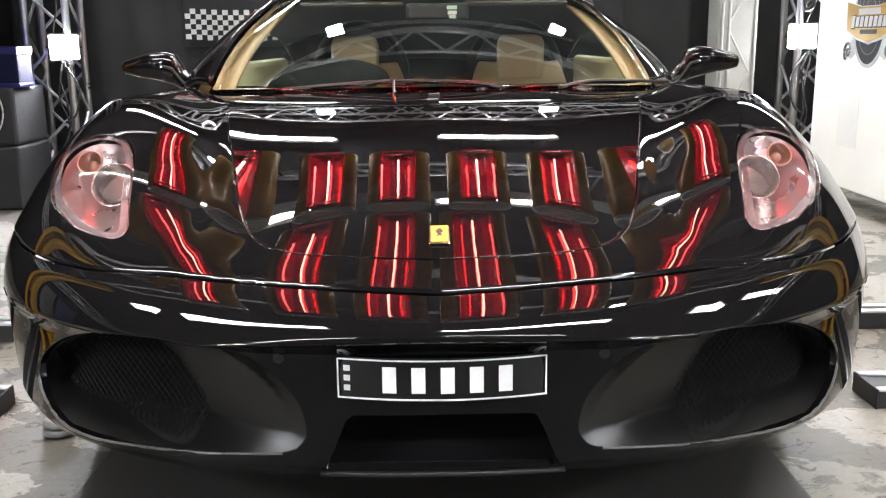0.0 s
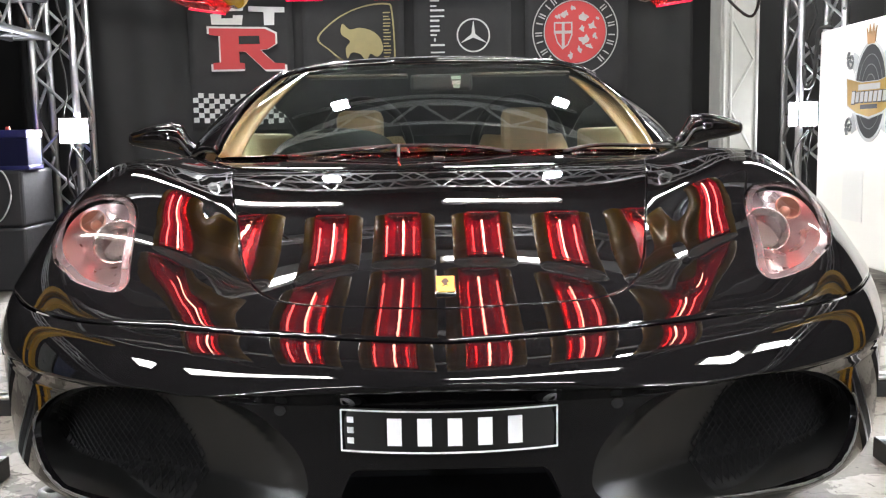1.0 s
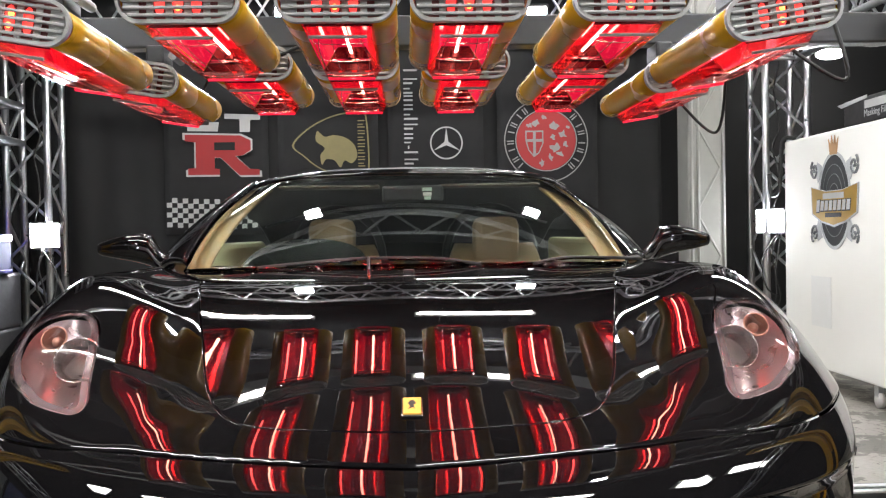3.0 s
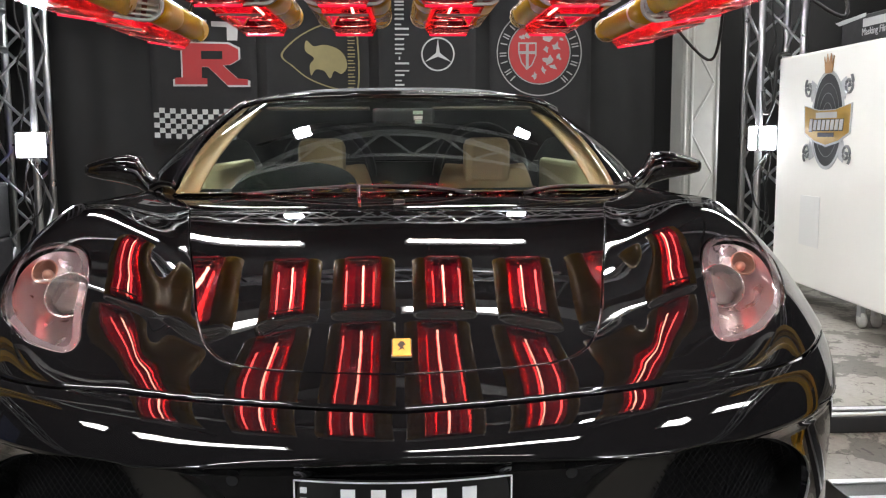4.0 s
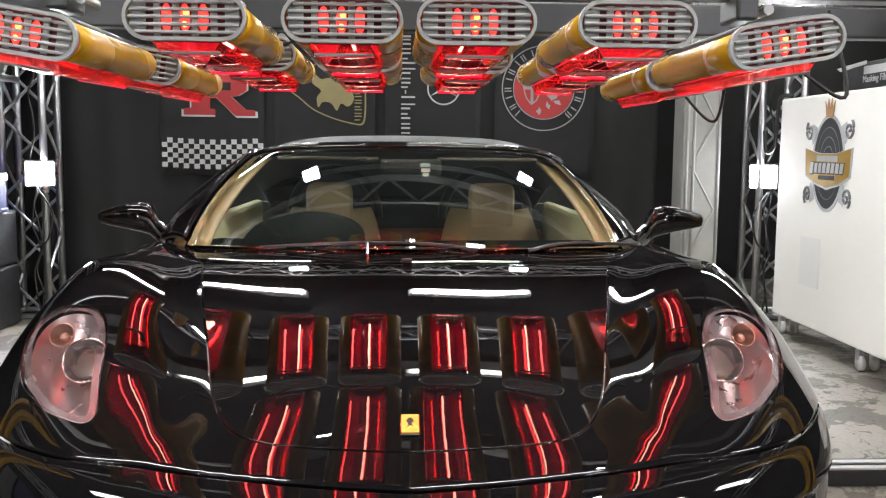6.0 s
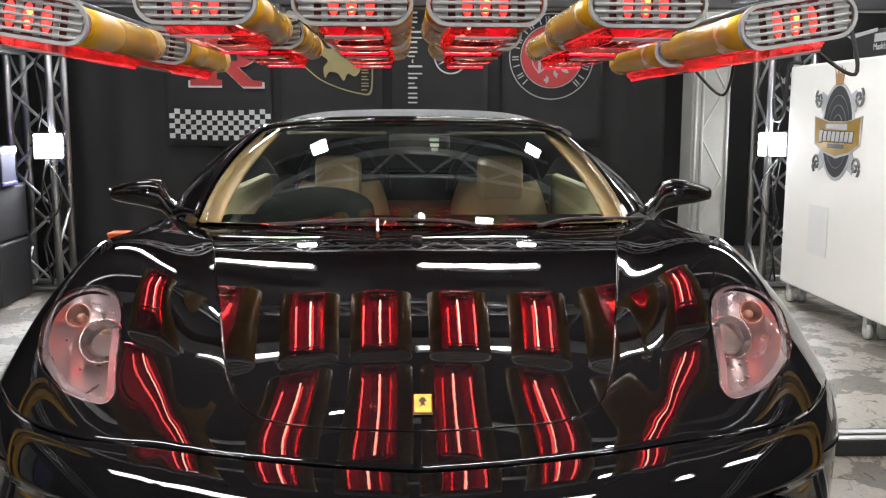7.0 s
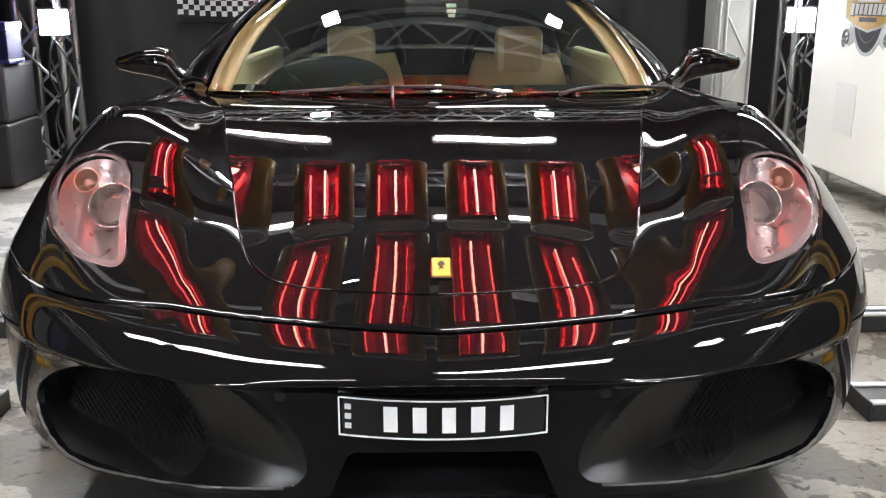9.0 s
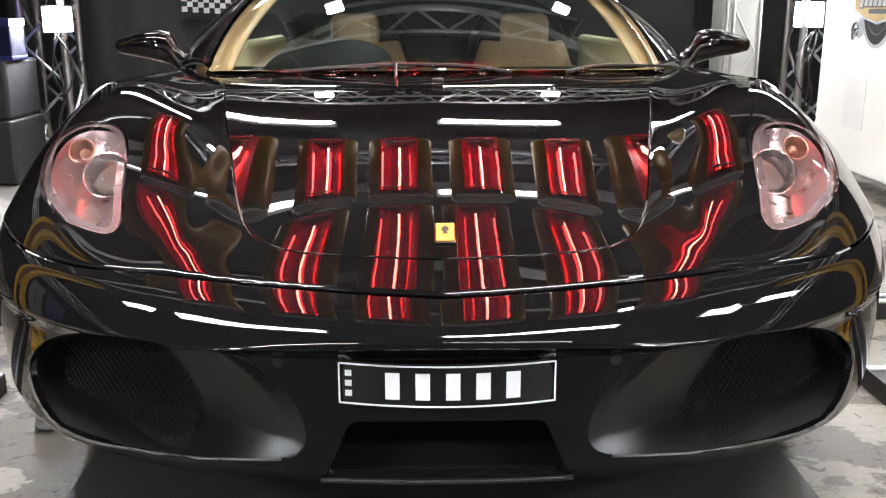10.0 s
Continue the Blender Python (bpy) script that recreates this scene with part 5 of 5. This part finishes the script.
    part("white_flap", prism([(-0.15, 0.05), (0.19, 0.068), (0.19, 0.05), (-0.10, 0.03)], 0.004, 0), PRINT, r).matrix_basis = Matrix(((0, 1, 0, 2.464), (-1, 0, 0, 3.62), (0, 0, 1, 1.60), (0, 0, 0, 1)))
    part("white_bar", boxes(((2.467, 3.33, 1.617), (0.004, 0.25, 0.042))), PRINT, r)
    curve = bpy.data.curves.new("words", "FONT")
    curve.body, curve.size, curve.extrude, curve.align_x = "Masking Film", 0.052, 0.001, "CENTER"
    tmp = new("words", curve)
    me = bpy.data.meshes.new_from_object(tmp.evaluated_get(bpy.context.evaluated_depsgraph_get()))
    bpy.data.objects.remove(tmp)
    me.materials.append(PRINT)
    words = new("words", me)
    words.parent = r
    words.matrix_basis = Matrix(((0, 0, -1, 2.466), (-1, 0, 0, 3.33), (0, 1, 0, 1.553), (0, 0, 0, 1)))
    cable = thing("hanging_strap", "black strap hanging over the end of the display wall", "strap")
    part("strap", tube_path(curve2([(2.50, 4.42, 1.535), (2.44, 4.47, 1.53), (2.435, 4.50, 1.40), (2.435, 4.53, 1.22), (2.42, 4.62, 1.18), (2.42, 4.66, 1.32)], 6, False), 0.014, 6), RUBBER, cable, "", True)


build_display_wall()


def build_left_corner():
    c = thing("speaker_case", "black equipment case with a seam standing on the floor", "case", "equipment cases")
    part("lower_case", boxes(((-2.97, 4.52, 0.20), (0.88, 0.5, 0.39)), bevel=0.015), CASE, c)
    part("upper_case", boxes(((-2.97, 4.54, 0.575), (0.86, 0.48, 0.355)), bevel=0.02), CASE, c)
    for x in (-2.99, -2.76):
        part("case_rib", boxes(((x, 4.296, 0.575), (0.012, 0.02, 0.33)), bevel=0.003), CASE, c)
    b = thing("battery", "dark blue battery with a bright blue lid on the black case", "battery")
    part("body", boxes(((-2.72, 4.47, 0.86), (0.40, 0.22, 0.19)), bevel=0.008), mat("dark blue plastic", (0.008, 0.009, 0.03), 0.85, noise_scale=8, vary=0.08, spec=0.08), b)
    blue = mat("blue plastic", (0.006, 0.007, 0.075), 0.45)
    part("lid", boxes(((-2.72, 4.47, 0.975), (0.415, 0.235, 0.05)), bevel=0.008), blue, b)
    part("foot", boxes(((-2.72, 4.47, 0.765), (0.415, 0.235, 0.026)), bevel=0.006), blue, b)
    part("red_terminal", rods([((-2.66, 4.43, 1.0), (-2.66, 4.43, 1.02))], 0.014, 10), mat("red cap", (0.5, 0.02, 0.02), 0.4), b)
    cable = thing("coiled_cable", "pale cable looping down from the black case", "cable")
    part("cable", tube_path(curve2([(-2.74, 4.30, 0.76), (-2.64, 4.275, 0.74), (-2.60, 4.272, 0.60), (-2.66, 4.272, 0.46), (-2.75, 4.276, 0.42)], 8, False), 0.005, 6), PRINT, cable, "", True)
    s = thing("orange_stool", "orange plastic step stool on the floor beside the car", "stool")
    om = mat("orange plastic", (0.65, 0.10, 0.02), 0.4, noise_scale=10, vary=0.1)
    bm = bmesh.new()
    bmesh.ops.create_cone(bm, cap_ends=True, segments=4, radius1=0.165, radius2=0.078, depth=0.50, matrix=pose(-1.70, 4.0, 0.25, 0, 0, 45))
    part("body", bm, om, s)
    part("top", boxes(((-1.70, 4.0, 0.508), (0.125, 0.125, 0.018)), bevel=0.006), om, s)
    for side in (-1, 1):
        r = thing("lift_beam", "black steel lift beam with bright worn edges on the floor", "beam", "lift beams")
        part("body", boxes(((side * 2.22, 0.98, 0.026), (2.0, 0.14, 0.052)), bevel=0.005), DARK, r)
        for y in (0.918, 1.042):
            part("worn_edge", boxes(((side * 2.22, y, 0.0555), (2.0, 0.026, 0.007)), bevel=0.002), ALLOY, r, "bright worn metal edge")
        part("end_plate", boxes(((side * 1.217, 0.98, 0.029), (0.006, 0.15, 0.058)), bevel=0.002), DARK, r)
    hose = thing("hose_coil", "small coil of grey hose lying beside the front wheel", "hose")
    for k, r in ((0, 0.036), (1, 0.034)):
        part("loop", tube_path([(-1.0 + r * math.cos(a), 0.84 + r * math.sin(a), 0.0125 + 0.021 * k) for a in [math.pi * q / 14 for q in range(28)]], 0.0115, 8, True), STEEL, hose, "", True)
    rail = thing("floor_rail", "black steel rail lying across the floor under the car", "rail")
    part("rail", boxes(((0, 1.69, 0.03), (6.4, 0.13, 0.06)), bevel=0.005), DARK, rail)
    for y in (1.638, 1.70):
        part("rail_cap", boxes(((0, y, 0.0645), (6.4, 0.03, 0.009)), bevel=0.003), ALLOY, rail)
    h = thing("high_bay_lamp", "oval white lamp hanging in the dark rear of the workshop", "light")
    bm = bmesh.new()
    bmesh.ops.create_uvsphere(bm, u_segments=20, v_segments=10, radius=0.12)
    bmesh.ops.scale(bm, vec=(1, 1, 0.35), verts=bm.verts)
    bmesh.ops.translate(bm, vec=(3.65, 6.4, 2.44), verts=bm.verts)
    part("bowl", bm, STRIP, h, "", True)
    part("stem", rods([((3.65, 6.4, 2.47), (3.65, 6.4, 3.0))], 0.01, 8), DARK, h)


build_left_corner()


def build_sides():
    """Yellow hoist columns beside the car and the cabinets along the side wall."""
    yellow = mat("yellow hoist paint", (0.50, 0.27, 0.02), 0.35, noise_scale=7, vary=0.12, bump=0.1, bump_scale=60)
    for side in (-1, 1):
        c = thing("hoist_column", "yellow painted steel car hoist column bolted to the floor", "hoist column", "hoist columns")
        x, y = side * 2.02, 0.71
        part("base_plate", boxes(((x, y, 0.01), (0.42, 0.22, 0.02)), bevel=0.003), yellow, c)
        post = part("post", boxes(((x + side * 0.11, y, 1.32), (0.012, 0.20, 2.6)), ((x, y - 0.10, 1.32), (0.23, 0.012, 2.6)), ((x, y + 0.10, 1.32), (0.23, 0.012, 2.6)),
                                  ((x - side * 0.11, y - 0.07, 1.32), (0.012, 0.05, 2.6)), ((x - side * 0.11, y + 0.07, 1.32), (0.012, 0.05, 2.6)), bevel=0.002), yellow, c)
        part("cap", boxes(((x, y, 2.63), (0.26, 0.22, 0.02)), bevel=0.003), yellow, post)
        part("carriage", boxes(((x - side * 0.02, y, 0.36), (0.15, 0.16, 0.52)), bevel=0.01), DARK, c)
        part("chain", rods([((x, y, 0.6), (x, y, 2.55))], 0.012, 8), STEEL, c)
        for dx in (-0.17, 0.17):
            for dy in (-0.07, 0.07):
                part("anchor_bolt", rods([((x + dx, y + dy, 0.02), (x + dx, y + dy, 0.05))], 0.011, 6), ALLOY, c)
    for label, y, w, m in (("tall grey steel locker against the black wall", 0.86, 0.56, mat("grey locker paint", (0.22, 0.235, 0.22), 0.4, noise_scale=6, vary=0.1)),
                           ("tall blue steel cabinet against the black wall", 0.16, 0.60, mat("blue cabinet paint", (0.035, 0.055, 0.16), 0.4, noise_scale=6, vary=0.1))):
        k = thing("steel_cabinet", label, "cabinet", "cabinets along the wall")
        part("body", boxes(((-4.76, y, 0.98), (0.44, w, 1.84)), bevel=0.008), m, k)
        part("plinth", boxes(((-4.77, y, 0.03), (0.40, w - 0.04, 0.06))), DARK, k)
        for e in (-1, 1):
            door = part("door", boxes(((-4.532, y + e * w / 4, 0.98), (0.018, w / 2 - 0.008, 1.78)), bevel=0.004), m, k)
            part("handle", boxes(((-4.512, y + e * 0.035, 1.02), (0.022, 0.014, 0.12)), bevel=0.004), CHROME, door, "chrome handle")


build_sides()
